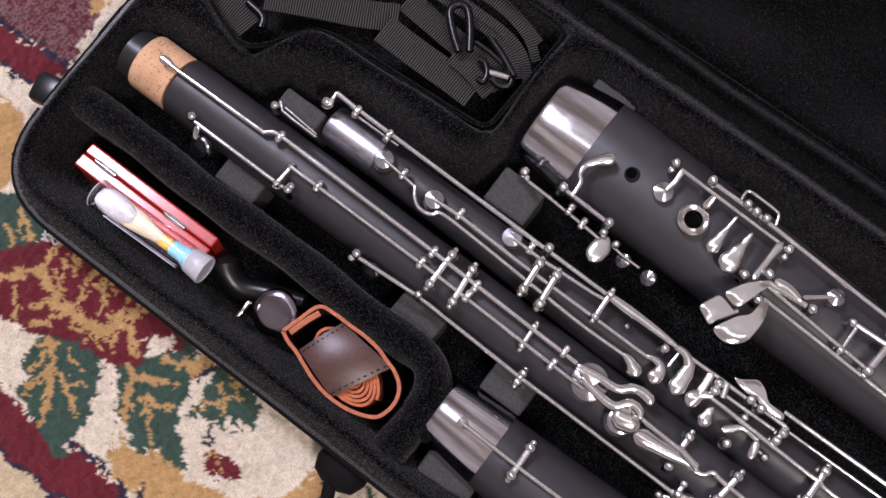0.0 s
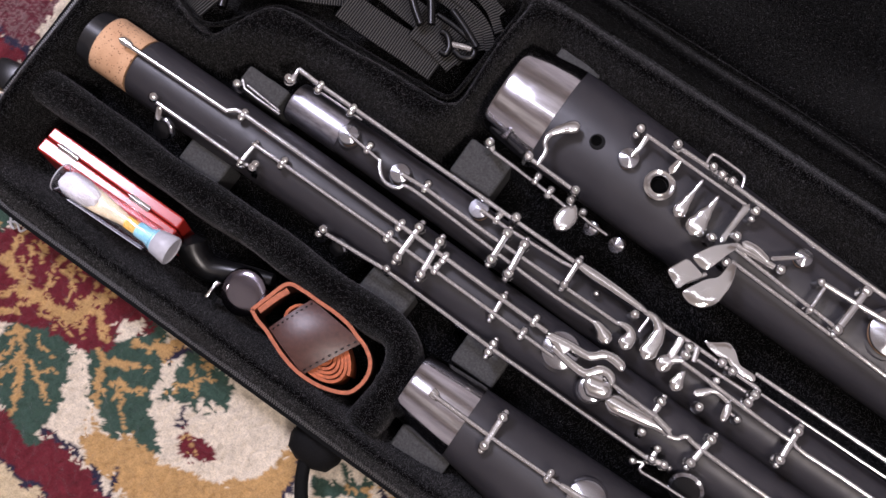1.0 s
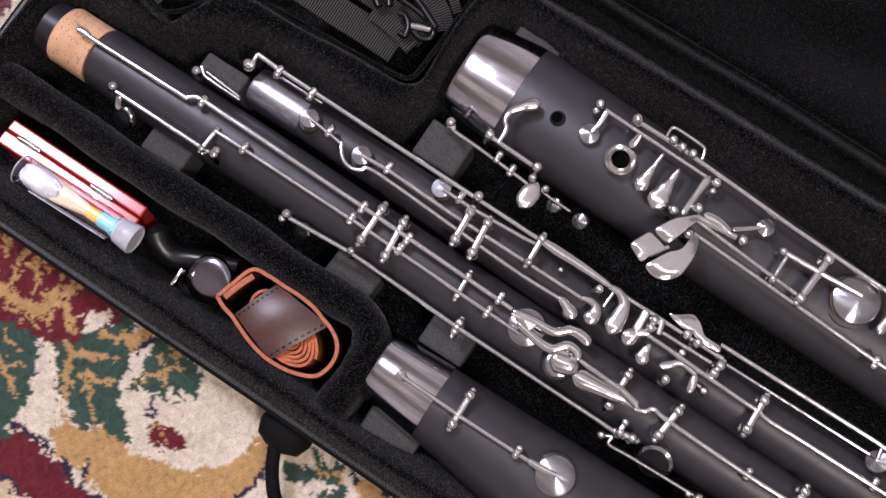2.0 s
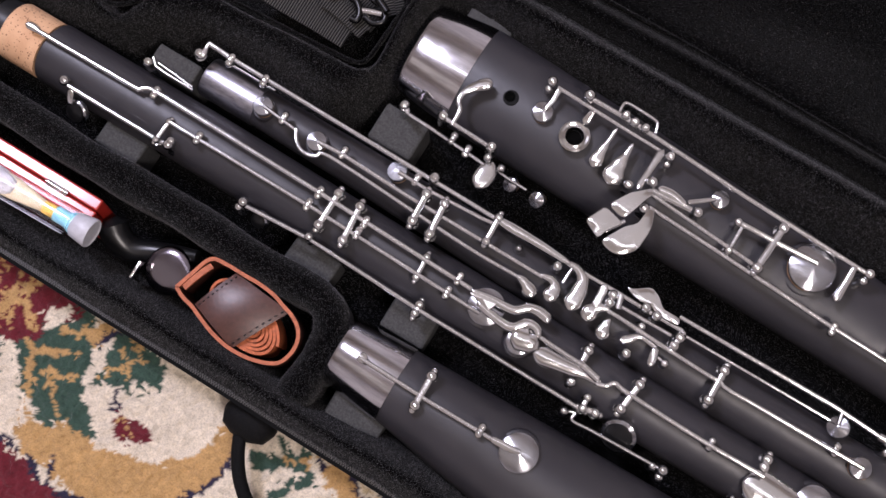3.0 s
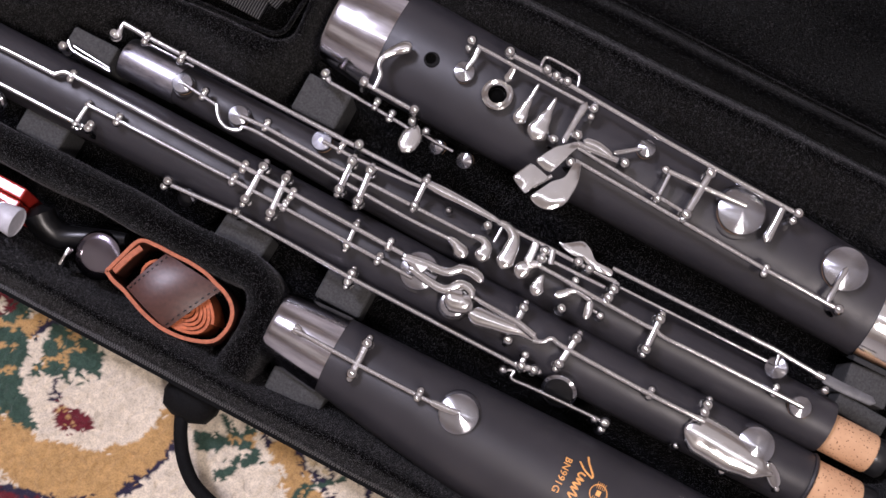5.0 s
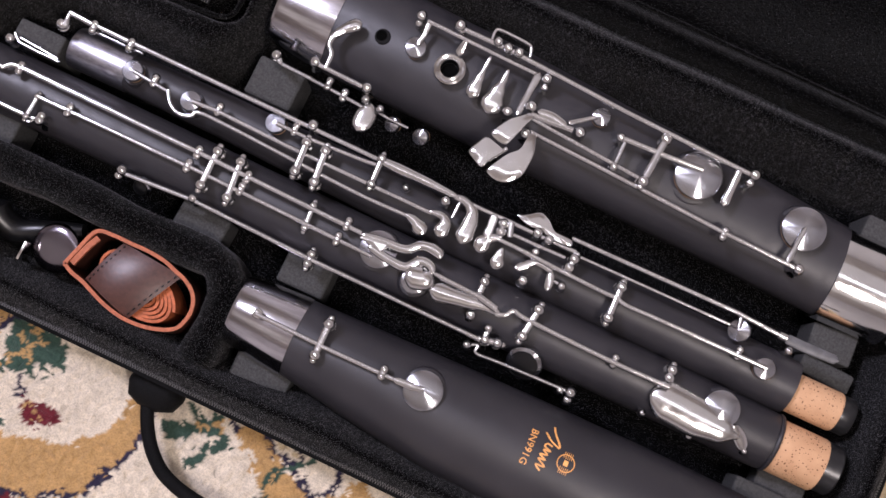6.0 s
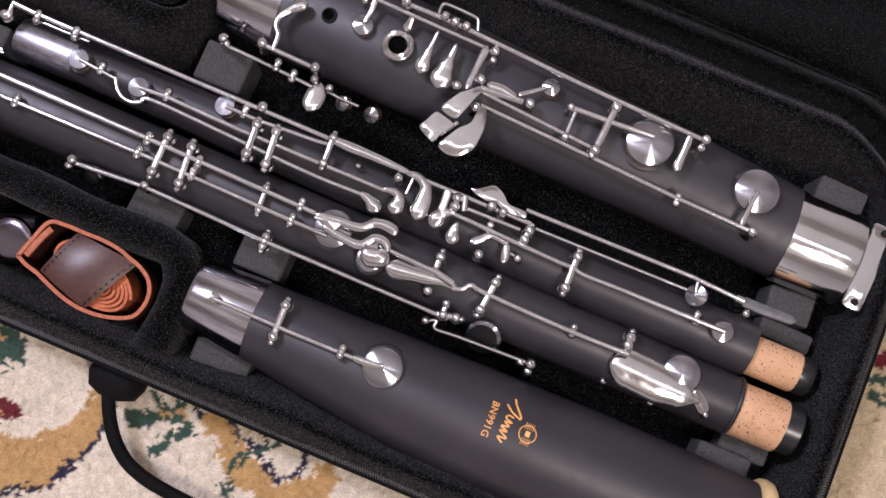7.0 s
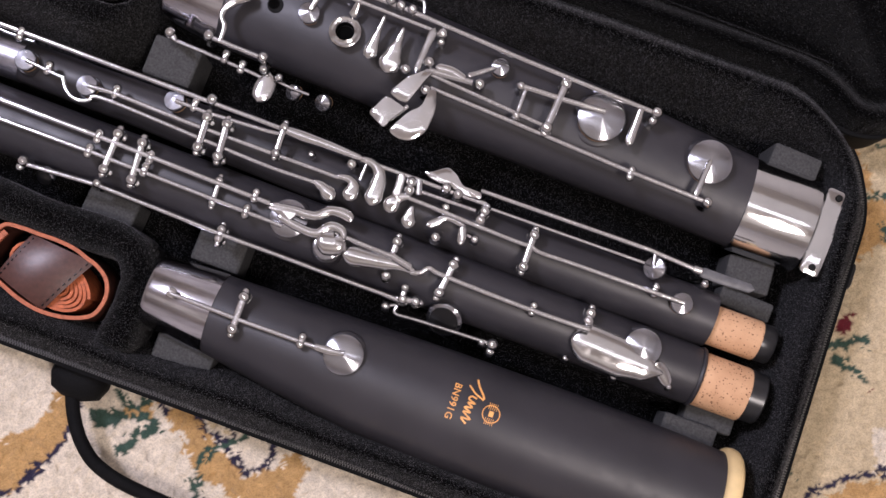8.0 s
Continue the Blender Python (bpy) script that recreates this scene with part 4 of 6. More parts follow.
def block(x, y, z0, lx, ly, z1, turn=0.0, label="dark grey foam support block in the case"):
    bm = box(-lx / 2, -ly / 2, z0, lx / 2, ly / 2, z1, 0.0016)
    bmesh.ops.subdivide_edges(bm, edges=[e for e in bm.edges if e.calc_length() > 0.01], cuts=2, use_grid_fill=True)
    for v in bm.verts:
        v.co.z += 0.0006 * math.sin(v.co.x * 300 + x * 90) * (v.co.z > 0.01)
    bm.transform(Matrix.Translation((x, y, 0)) @ pose(0, 0, 0, 0, 0, turn))
    return tagged(part("foam_block", bm, FOAM, smooth=18), label, "foam block", "foam blocks in the case")

# Silver key work of the boot, wing and long joints and of the bell


# Boot joint
leaf(boot_joint, [(0.0255, 0.1026, 0.0640), (0.0250, 0.1128, 0.0641), (0.0216, 0.1175, 0.0641), (0.0212, 0.1227, 0.0642), (0.0244, 0.1285, 0.0643), (0.0289, 0.1335, 0.0644), (0.0319, 0.1361, 0.0645), (0.0333, 0.1371, 0.0645)], (0.0016, 0.0018, 0.0017, 0.0021, 0.0030, 0.0040, 0.0042, 0.0036), 0.0013, "touch_piece", crown=0.25)
key_rod(boot_joint, 0.0017, (0.0188, 0.1046, 0.0640), (0.0525, 0.1032, 0.0640))
post(boot_joint, (0.0185, 0.1051, 0.0645), 0.012, 0.0029, (0, 0))
post(boot_joint, (0.0523, 0.1037, 0.0645), 0.012, 0.0029, (0, 0))
key_rod(boot_joint, 0.0014, (-0.0038, 0.0983, 0.0520), (0.0161, 0.0975, 0.0520), (0.0401, 0.0960, 0.0520), (0.0562, 0.0947, 0.0520))
post(boot_joint, (-0.0067, 0.1015, 0.0530), 0.016, 0.0029, (0, 0))
leaf(boot_joint, [(-0.0062, 0.0979, 0.0530), (-0.0059, 0.1008, 0.0530), (-0.0014, 0.0977, 0.0530)], (0.002, 0.0022, 0.0015), 0.0011, "touch_piece", crown=0.0)
key_rod(boot_joint, 0.0011, (0.0548, 0.0973, 0.0500), (0.0692, 0.0955, 0.0500), (0.0820, 0.0952, 0.0500))
saddle(boot_joint, (0.0289, 0.0989, 0.0530), 0.005)
saddle(boot_joint, (0.0398, 0.0966, 0.0520), 0.005)
post(boot_joint, (0.0528, 0.0994, 0.0550), 0.012, 0.0024, (0, 0))
post(boot_joint, (0.0628, 0.0979, 0.0540), 0.012, 0.0022, (0, 0))
leaf(boot_joint, [(0.0568, 0.0990, 0.0520), (0.0564, 0.0909, 0.0520), (0.0558, 0.0804, 0.0520)], (0.004, 0.0062, 0.0058), 0.0012, "touch_piece", crown=0.15)
cup(boot_joint, (0.0714, 0.0939, 0.0460), 0.0048, (20, -20, 0), 0.003)
cup(boot_joint, (0.0896, 0.0946, 0.0430), 0.0052, (25, -15, 0), 0.003)
key_rod(boot_joint, 0.0016, (0.0675, 0.1542, 0.0665), (0.1398, 0.1518, 0.0665))
post(boot_joint, (0.0630, 0.1554, 0.0670), 0.01, 0.0029, (0, 0))
post(boot_joint, (0.0630, 0.1518, 0.0630), 0.006, 0.0024, (0, 0))
post(boot_joint, (0.1443, 0.1515, 0.0670), 0.01, 0.0029, (0, 0))
post(boot_joint, (0.1449, 0.1473, 0.0640), 0.007, 0.0024, (0, 0))
cup(boot_joint, (0.0670, 0.1384, 0.0625), 0.0065, (0, 0, 0), 0.0045)
leaf(boot_joint, [(0.0688, 0.1545, 0.0665), (0.0689, 0.1463, 0.0655), (0.0675, 0.1388, 0.0645)], (0.002, 0.0017, 0.0015), 0.001, "key_arm", crown=0.0)
cup(boot_joint, (0.0905, 0.1348, 0.0625), 0.0096, (0, 0, 0), 0.003, ring=True)
leaf(boot_joint, [(0.0925, 0.1545, 0.0665), (0.0920, 0.1489, 0.0649), (0.0914, 0.1440, 0.0632)], (0.0015, 0.0022, 0.0034), 0.001, "key_arm", crown=0.0)
leaf(boot_joint, [(0.1096, 0.1505, 0.0665), (0.1091, 0.1428, 0.0658), (0.1087, 0.1357, 0.0650), (0.1086, 0.1291, 0.0642), (0.1084, 0.1257, 0.0637), (0.1083, 0.1237, 0.0634)], (0.0013, 0.0015, 0.0028, 0.0043, 0.0046, 0.0042), 0.0012, "touch_piece", crown=0.22)
leaf(boot_joint, [(0.1221, 0.1477, 0.0665), (0.1219, 0.1403, 0.0658), (0.1215, 0.1331, 0.0650), (0.1214, 0.1266, 0.0642), (0.1212, 0.1220, 0.0637), (0.1210, 0.1195, 0.0634)], (0.0013, 0.0022, 0.0045, 0.0066, 0.0069, 0.0062), 0.0012, "touch_piece", crown=0.18)
leaf(boot_joint, [(0.1390, 0.1531, 0.0672), (0.1381, 0.1386, 0.0676), (0.1376, 0.1244, 0.0680)], (0.0026, 0.0021, 0.0021), 0.0012, "key_arm", crown=0.0)
key_rod(boot_joint, 0.0018, (0.0859, 0.1581, 0.0680), (0.1252, 0.1579, 0.0680))
key_rod(boot_joint, 0.0018, (0.1208, 0.1577, 0.0680), (0.1949, 0.1528, 0.0680), (0.2742, 0.1494, 0.0680))
post(boot_joint, (0.0861, 0.1590, 0.0690), 0.012, 0.0031, (0, 0))
post(boot_joint, (0.0879, 0.1581, 0.0665), 0.01, 0.0026, (0, 0))
key_rod(boot_joint, 0.0012, (0.1059, 0.1594, 0.0670), (0.1055, 0.1643, 0.0670), (0.1072, 0.1668, 0.0670), (0.1169, 0.1668, 0.0670), (0.1262, 0.1661, 0.0670), (0.1286, 0.1644, 0.0670), (0.1303, 0.1591, 0.0670))
post(boot_joint, (0.1101, 0.1590, 0.0705), 0.008, 0.0026, (0, 0))
post(boot_joint, (0.1166, 0.1580, 0.0705), 0.008, 0.0026, (0, 0))
post(boot_joint, (0.1236, 0.1581, 0.0705), 0.008, 0.0026, (0, 0))
plate(boot_joint, [(0.1206, 0.0929), (0.1268, 0.1058), (0.1352, 0.1038), (0.1404, 0.1022), (0.1339, 0.0926), (0.1322, 0.0871)], 0.0725, 0.0016, 0.6, rounded=0.003)
plate(boot_joint, [(0.1274, 0.1071), (0.1345, 0.1197), (0.1439, 0.1280), (0.1474, 0.1270), (0.1440, 0.1190), (0.1424, 0.1132), (0.1397, 0.1053), (0.1360, 0.1047)], 0.0735, 0.0016, 1.2, rounded=0.004)
plate(boot_joint, [(0.1340, 0.0875), (0.1419, 0.1021), (0.1477, 0.1069), (0.1487, 0.1188), (0.1521, 0.1192), (0.1560, 0.1078), (0.1549, 0.0929), (0.1487, 0.0860), (0.1415, 0.0846)], 0.07, 0.0016, 0.6, rounded=0.005)
key_rod(boot_joint, 0.0016, (0.1336, 0.0936, 0.0705), (0.1404, 0.1041, 0.0705))
key_rod(boot_joint, 0.0015, (0.1465, 0.1265, 0.0675), (0.2169, 0.1207, 0.0675))
key_rod(boot_joint, 0.0017, (0.1485, 0.1196, 0.0660), (0.1918, 0.1174, 0.0660), (0.2699, 0.1128, 0.0660), (0.3177, 0.1111, 0.0660))
leaf(boot_joint, [(0.1474, 0.1311, 0.0695), (0.1560, 0.1321, 0.0695), (0.1661, 0.1302, 0.0695)], (0.0028, 0.0028, 0.0024), 0.0012, "key_arm", crown=0.0)
key_rod(boot_joint, 0.0022, (0.1446, 0.1283, 0.0685), (0.1701, 0.1300, 0.0685))
post(boot_joint, (0.1430, 0.1325, 0.0690), 0.011, 0.0031, (0, 0))
post(boot_joint, (0.1318, 0.1241, 0.0685), 0.011, 0.0028, (0, 0))
post(boot_joint, (0.1464, 0.1169, 0.0675), 0.01, 0.003, (0, 0))
post(boot_joint, (0.1743, 0.1309, 0.0670), 0.0105, 0.003, (0, 0))
cup(boot_joint, (0.1819, 0.1459, 0.0635), 0.0056, (0, 0, 0), 0.0045)
leaf(boot_joint, [(0.1659, 0.1330, 0.0670), (0.1712, 0.1373, 0.0660), (0.1798, 0.1443, 0.0650)], (0.0018, 0.0016, 0.0014), 0.0011, "key_arm", crown=0.0)
key_rod(boot_joint, 0.0021, (0.1974, 0.1379, 0.0680), (0.2239, 0.1390, 0.0673), (0.2468, 0.1407, 0.0665))
post(boot_joint, (0.1967, 0.1379, 0.0680), 0.01, 0.0024, (0, 0))
key_rod(boot_joint, 0.0016, (0.2000, 0.1377, 0.0670), (0.1999, 0.1210, 0.0670))
bridge(boot_joint, (0.2205, 0.1480, 0.0670), (0.2184, 0.1202, 0.0670), 0.009, 0.0032)
post(boot_joint, (0.1999, 0.1210, 0.0670), 0.009, 0.0024, (0, 0))
cup(boot_joint, (0.2462, 0.1375, 0.0655), 0.014, (0, 0, 0), 0.006)
leaf(boot_joint, [(0.2656, 0.1502, 0.0680), (0.2657, 0.1392, 0.0670), (0.2654, 0.1262, 0.0660)], (0.0022, 0.0024, 0.003), 0.0014, "touch_piece", crown=0.25)
post(boot_joint, (0.2746, 0.1500, 0.0680), 0.014, 0.003, (0, 0))
post(boot_joint, (0.2742, 0.1456, 0.0645), 0.01, 0.0026, (0, 0))
saddle(boot_joint, (0.2723, 0.1120, 0.0655), 0.005)
post(boot_joint, (0.3183, 0.1111, 0.0660), 0.01, 0.0028, (0, 0))
cup(boot_joint, (0.3134, 0.1349, 0.0635), 0.013, (0, 0, 0), 0.0055)
leaf(boot_joint, [(0.3127, 0.1351, 0.0665), (0.3119, 0.1245, 0.0665), (0.3109, 0.1118, 0.0665)], (0.0014, 0.0016, 0.002), 0.0012, "key_arm", crown=0.0)
post(boot_joint, (0.3184, 0.1109, 0.0655), 0.01, 0.0028, (0, 0))

# Wing joint
cup(wing_joint, (-0.0793, 0.0575, 0.0535), 0.0064, (0, 0, 0), 0.0045)
cup(wing_joint, (-0.0399, 0.0555, 0.0545), 0.0064, (0, 0, 0), 0.0045)
cup(wing_joint, (0.0111, 0.0644, 0.0560), 0.0064, (0, -8, 0), 0.0045)
key_rod(wing_joint, 0.0013, (-0.0774, 0.0571, 0.0555), (-0.0536, 0.0546, 0.0555))
saddle(wing_joint, (-0.0639, 0.0571, 0.0545), 0.005)
key_rod(wing_joint, 0.0015, (-0.0539, 0.0552, 0.0555), (-0.0502, 0.0497, 0.0558), (-0.0453, 0.0461, 0.0561), (-0.0394, 0.0454, 0.0564), (-0.0343, 0.0473, 0.0568), (-0.0311, 0.0506, 0.0571), (-0.0102, 0.0505, 0.0574), (0.0682, 0.0466, 0.0577), (0.1056, 0.0467, 0.0580))
key_rod(wing_joint, 0.0016, (-0.0376, 0.0551, 0.0575), (-0.0212, 0.0560, 0.0575), (0.0219, 0.0545, 0.0575), (0.1165, 0.0540, 0.0575))
saddle(wing_joint, (-0.0216, 0.0573, 0.0565), 0.005)
key_rod(wing_joint, 0.0014, (0.0129, 0.0638, 0.0590), (0.0322, 0.0634, 0.0590), (0.0690, 0.0652, 0.0590), (0.0778, 0.0663, 0.0590))
saddle(wing_joint, (0.0241, 0.0653, 0.0580), 0.005)
key_rod(wing_joint, 0.0019, (-0.1260, 0.0725, 0.0585), (-0.1111, 0.0716, 0.0585))
key_rod(wing_joint, 0.0017, (-0.1120, 0.0718, 0.0585), (0.1269, 0.0688, 0.0585))
key_rod(wing_joint, 0.0017, (0.1234, 0.0684, 0.0585), (0.2009, 0.0683, 0.0585))
leaf(wing_joint, [(-0.1306, 0.0644, 0.0560), (-0.1267, 0.0650, 0.0560), (-0.1266, 0.0699, 0.0560), (-0.1270, 0.0737, 0.0560)], (0.003, 0.003, 0.0018, 0.0017), 0.0016, "touch_piece", crown=0.3)
post(wing_joint, (-0.1288, 0.0648, 0.0560), 0.004, 0.0028, (0, 0))
key_rod(wing_joint, 0.0009, (-0.1084, 0.0688, 0.0560), (-0.0769, 0.0688, 0.0560))
saddle(wing_joint, (-0.1091, 0.0703, 0.0590), 0.006)
saddle(wing_joint, (-0.0847, 0.0699, 0.0590), 0.006)
post(wing_joint, (0.0328, 0.0716, 0.0600), 0.01, 0.003, (0, 0))
bridge(wing_joint, (0.0338, 0.0607, 0.0595), (0.0349, 0.0428, 0.0595), 0.008, 0.003)
bridge(wing_joint, (0.0458, 0.0609, 0.0595), (0.0477, 0.0416, 0.0595), 0.008, 0.003)
leaf(wing_joint, [(0.1034, 0.0473, 0.0580), (0.1090, 0.0460, 0.0575), (0.1138, 0.0435, 0.0570), (0.1174, 0.0404, 0.0565)], (0.0017, 0.0030, 0.0048, 0.0052), 0.0012, "touch_piece", crown=0.2)
leaf(wing_joint, [(0.1150, 0.0547, 0.0575), (0.1226, 0.0552, 0.0573), (0.1259, 0.0519, 0.0570), (0.1257, 0.0469, 0.0568), (0.1257, 0.0428, 0.0565)], (0.0017, 0.0026, 0.0040, 0.0050, 0.0048), 0.0012, "touch_piece", crown=0.2)
leaf(wing_joint, [(0.1234, 0.0683, 0.0590), (0.1316, 0.0684, 0.0588), (0.1374, 0.0645, 0.0586), (0.1390, 0.0575, 0.0584), (0.1389, 0.0503, 0.0582), (0.1390, 0.0448, 0.0580)], (0.0018, 0.0026, 0.0036, 0.0048, 0.0054, 0.0046), 0.0012, "touch_piece", crown=0.2)
key_rod(wing_joint, 0.0013, (0.1287, 0.0677, 0.0575), (0.1283, 0.0569, 0.0575))
leaf(wing_joint, [(0.0771, 0.0695, 0.0600), (0.0892, 0.0694, 0.0600), (0.1041, 0.0694, 0.0600), (0.1269, 0.0686, 0.0600)], (0.0024, 0.0030, 0.0026, 0.0018), 0.0012, "key_arm", crown=0.0)
bridge(wing_joint, (0.0773, 0.0705, 0.0595), (0.0779, 0.0548, 0.0595), 0.008, 0.0026)
post(wing_joint, (0.0961, 0.0621, 0.0530), 0.004, 0.002, (0, 0))
post(wing_joint, (0.1207, 0.0639, 0.0580), 0.008, 0.0028, (0, 0))
leaf(wing_joint, [(0.1588, 0.0577, 0.0590), (0.1529, 0.0551, 0.0585), (0.1501, 0.0502, 0.0580), (0.1506, 0.0446, 0.0575)], (0.0018, 0.0032, 0.0050, 0.0056), 0.0012, "touch_piece", crown=0.2)
leaf(wing_joint, [(0.1501, 0.0687, 0.0605), (0.1507, 0.0608, 0.0600), (0.1510, 0.0536, 0.0595)], (0.0026, 0.0024, 0.0028), 0.0011, "key_arm", crown=0.0)
key_rod(wing_joint, 0.0017, (0.1566, 0.0565, 0.0585), (0.1651, 0.0564, 0.0585), (0.2082, 0.0545, 0.0585), (0.2288, 0.0540, 0.0585), (0.2326, 0.0550, 0.0585), (0.2389, 0.0527, 0.0585), (0.2632, 0.0531, 0.0585), (0.3254, 0.0534, 0.0585))
leaf(wing_joint, [(0.1621, 0.0532, 0.0580), (0.1617, 0.0486, 0.0575), (0.1623, 0.0436, 0.0570), (0.1624, 0.0398, 0.0565)], (0.0014, 0.0030, 0.0048, 0.0050), 0.0012, "touch_piece", crown=0.25)
post(wing_joint, (0.1566, 0.0656, 0.0600), 0.009, 0.0028, (0, 0))
post(wing_joint, (0.1571, 0.0607, 0.0600), 0.009, 0.0028, (0, 0))
post(wing_joint, (0.1765, 0.0690, 0.0600), 0.009, 0.0028, (0, 0))
post(wing_joint, (0.1839, 0.0682, 0.0600), 0.009, 0.0028, (0, 0))
bridge(wing_joint, (0.2016, 0.0642, 0.0585), (0.2009, 0.0586, 0.0585), 0.008, 0.0029)
key_rod(wing_joint, 0.0022, (0.1606, 0.0679, 0.0600), (0.1630, 0.0599, 0.0600))
key_rod(wing_joint, 0.0014, (0.1637, 0.0624, 0.0585), (0.1965, 0.0628, 0.0585))
plate(wing_joint, [(0.1609, 0.0738), (0.1654, 0.0749), (0.1736, 0.0809), (0.1794, 0.0789), (0.1856, 0.0727), (0.1962, 0.0734), (0.1974, 0.0697), (0.1886, 0.0684), (0.1805, 0.0699), (0.1762, 0.0726), (0.1731, 0.0702), (0.1659, 0.0713)], 0.0615, 0.0012, 0, rounded=0.0045)
leaf(wing_joint, [(0.1731, 0.0454, 0.0565), (0.1776, 0.0494, 0.0565), (0.1826, 0.0538, 0.0565), (0.1910, 0.0532, 0.0565), (0.1939, 0.0519, 0.0565)], (0.0024, 0.0026, 0.002, 0.002, 0.0018), 0.0011, "touch_piece", crown=0.0)
post(wing_joint, (0.1801, 0.0409, 0.0555), 0.007, 0.0029, (0, 0))
post(wing_joint, (0.1799, 0.0591, 0.0555), 0.006, 0.0027, (0, 0))
leaf(wing_joint, [(0.1929, 0.0527, 0.0575), (0.1938, 0.0477, 0.0573), (0.1949, 0.0409, 0.0570)], (0.0024, 0.0028, 0.0024), 0.0012, "touch_piece", crown=0.3)
key_rod(wing_joint, 0.0013, (0.1952, 0.0486, 0.0550), (0.2022, 0.0478, 0.0550))
post(wing_joint, (0.2016, 0.0474, 0.0555), 0.006, 0.0024, (0, 0))
bridge(wing_joint, (0.2327, 0.0610, 0.0575), (0.2328, 0.0419, 0.0575), 0.008, 0.0031)
cup(wing_joint, (0.3254, 0.0534, 0.0560), 0.0066, (0, 0, 0), 0.0045)
saddle(wing_joint, (0.3083, 0.0550, 0.0555), 0.005)
key_rod(wing_joint, 0.0016, (0.1957, 0.0750, 0.0575), (0.2974, 0.0758, 0.0575), (0.3268, 0.0740, 0.0575))
key_rod(wing_joint, 0.0012, (0.2046, 0.0672, 0.0560), (0.2974, 0.0679, 0.0560))
cup(wing_joint, (0.3038, 0.0673, 0.0535), 0.0068, (0, -30, 20), 0.003)
key_rod(wing_joint, 0.0014, (0.3015, 0.0759, 0.0560), (0.3027, 0.0684, 0.0560))
key_rod(wing_joint, 0.0026, (0.3246, 0.0742, 0.0575), (0.3295, 0.0741, 0.0575))
post(wing_joint, (0.3347, 0.0691, 0.0510), 0.01, 0.0024, (0, 0))
leaf(wing_joint, [(0.3282, 0.0739, 0.0575), (0.3413, 0.0738, 0.0575), (0.3611, 0.0744, 0.0575)], (.0030, .0030, .0028), 0.0009, "flat_lever", DULL)
key_rod(wing_joint, 0.0012, (-0.1526, 0.0488, 0.0520), (-0.1482, 0.0449, 0.0520), (-0.1388, 0.0443, 0.0520), (-0.1211, 0.0441, 0.0520))
key_rod(wing_joint, 0.0009, (-0.1476, 0.0474, 0.0535), (-0.1218, 0.0453, 0.0535))
post(wing_joint, (-0.1538, 0.0448, 0.0520), 0.008, 0.0028, (0, 0))

# Long joint
key_rod(long_joint, 0.0018, (-0.2254, 0.0254, 0.0580), (-0.2158, 0.0258, 0.0580), (-0.1520, 0.0266, 0.0580), (-0.1467, 0.0270, 0.0580), (-0.1423, 0.0303, 0.0580), (-0.1359, 0.0311, 0.0580))
key_rod(long_joint, 0.0018, (-0.1372, 0.0310, 0.0580), (-0.0204, 0.0292, 0.0592))
key_rod(long_joint, 0.0018, (-0.0223, 0.0292, 0.0595), (0.0853, 0.0264, 0.0595))
leaf(long_joint, [(-0.2277, 0.0257, 0.0585), (-0.2240, 0.0262, 0.0585), (-0.2176, 0.0260, 0.0585)], (0.0022, 0.0026, 0.002), 0.0014, "touch_piece", crown=0.0)
saddle(long_joint, (-0.1370, 0.0303, 0.0580), 0.005)
saddle(long_joint, (-0.0998, 0.0200, 0.0580), 0.005)
key_rod(long_joint, 0.0017, (-0.1866, 0.0073, 0.0530), (-0.1225, 0.0072, 0.0530), (-0.1142, 0.0078, 0.0530))
post(long_joint, (-0.1901, 0.0090, 0.0535), 0.014, 0.0029, (0, 0))
post(long_joint, (-0.1140, 0.0079, 0.0545), 0.012, 0.003, (0, 0))
post(long_joint, (-0.1137, 0.0105, 0.0550), 0.012, 0.0026, (0, 0))
bridge(long_joint, (-0.1208, 0.0197, 0.0560), (-0.1217, 0.0065, 0.0560), 0.006, 0.002)
key_rod(long_joint, 0.0015, (-0.1196, 0.0197, 0.0575), (-0.0215, 0.0193, 0.0592))
key_rod(long_joint, 0.0015, (-0.0231, 0.0195, 0.0595), (0.0962, 0.0168, 0.0595))
cup(long_joint, (-0.1776, -0.0034, 0.0440), 0.0078, (42, -8, 0), 0.003, dark=True)
leaf(long_joint, [(-0.1839, 0.0066, 0.0530), (-0.1821, 0.0011, 0.0500), (-0.1812, -0.0017, 0.0470)], (0.0022, 0.002, 0.0022), 0.0011, "key_arm", crown=0.0)
bridge(long_joint, (-0.0106, 0.0345, 0.0585), (-0.0108, 0.0128, 0.0585), 0.007, 0.003)
bridge(long_joint, (0.0043, 0.0344, 0.0585), (0.0062, 0.0124, 0.0585), 0.007, 0.003)
bridge(long_joint, (0.0532, 0.0291, 0.0575), (0.0540, 0.0159, 0.0575), 0.007, 0.0024)
saddle(long_joint, (-0.0203, 0.0291, 0.0595), 0.005)
saddle(long_joint, (0.0121, 0.0278, 0.0595), 0.005)
saddle(long_joint, (0.0758, 0.0278, 0.0595), 0.005)
saddle(long_joint, (-0.0223, 0.0196, 0.0595), 0.005)
saddle(long_joint, (0.0116, 0.0202, 0.0595), 0.005)
saddle(long_joint, (0.0742, 0.0175, 0.0595), 0.005)
key_rod(long_joint, 0.0017, (-0.0554, 0.0005, 0.0535), (-0.0118, 0.0033, 0.0535), (0.0639, 0.0009, 0.0535), (0.1778, 0.0001, 0.0535))
post(long_joint, (-0.0570, 0.0017, 0.0545), 0.012, 0.0029, (0, 0))
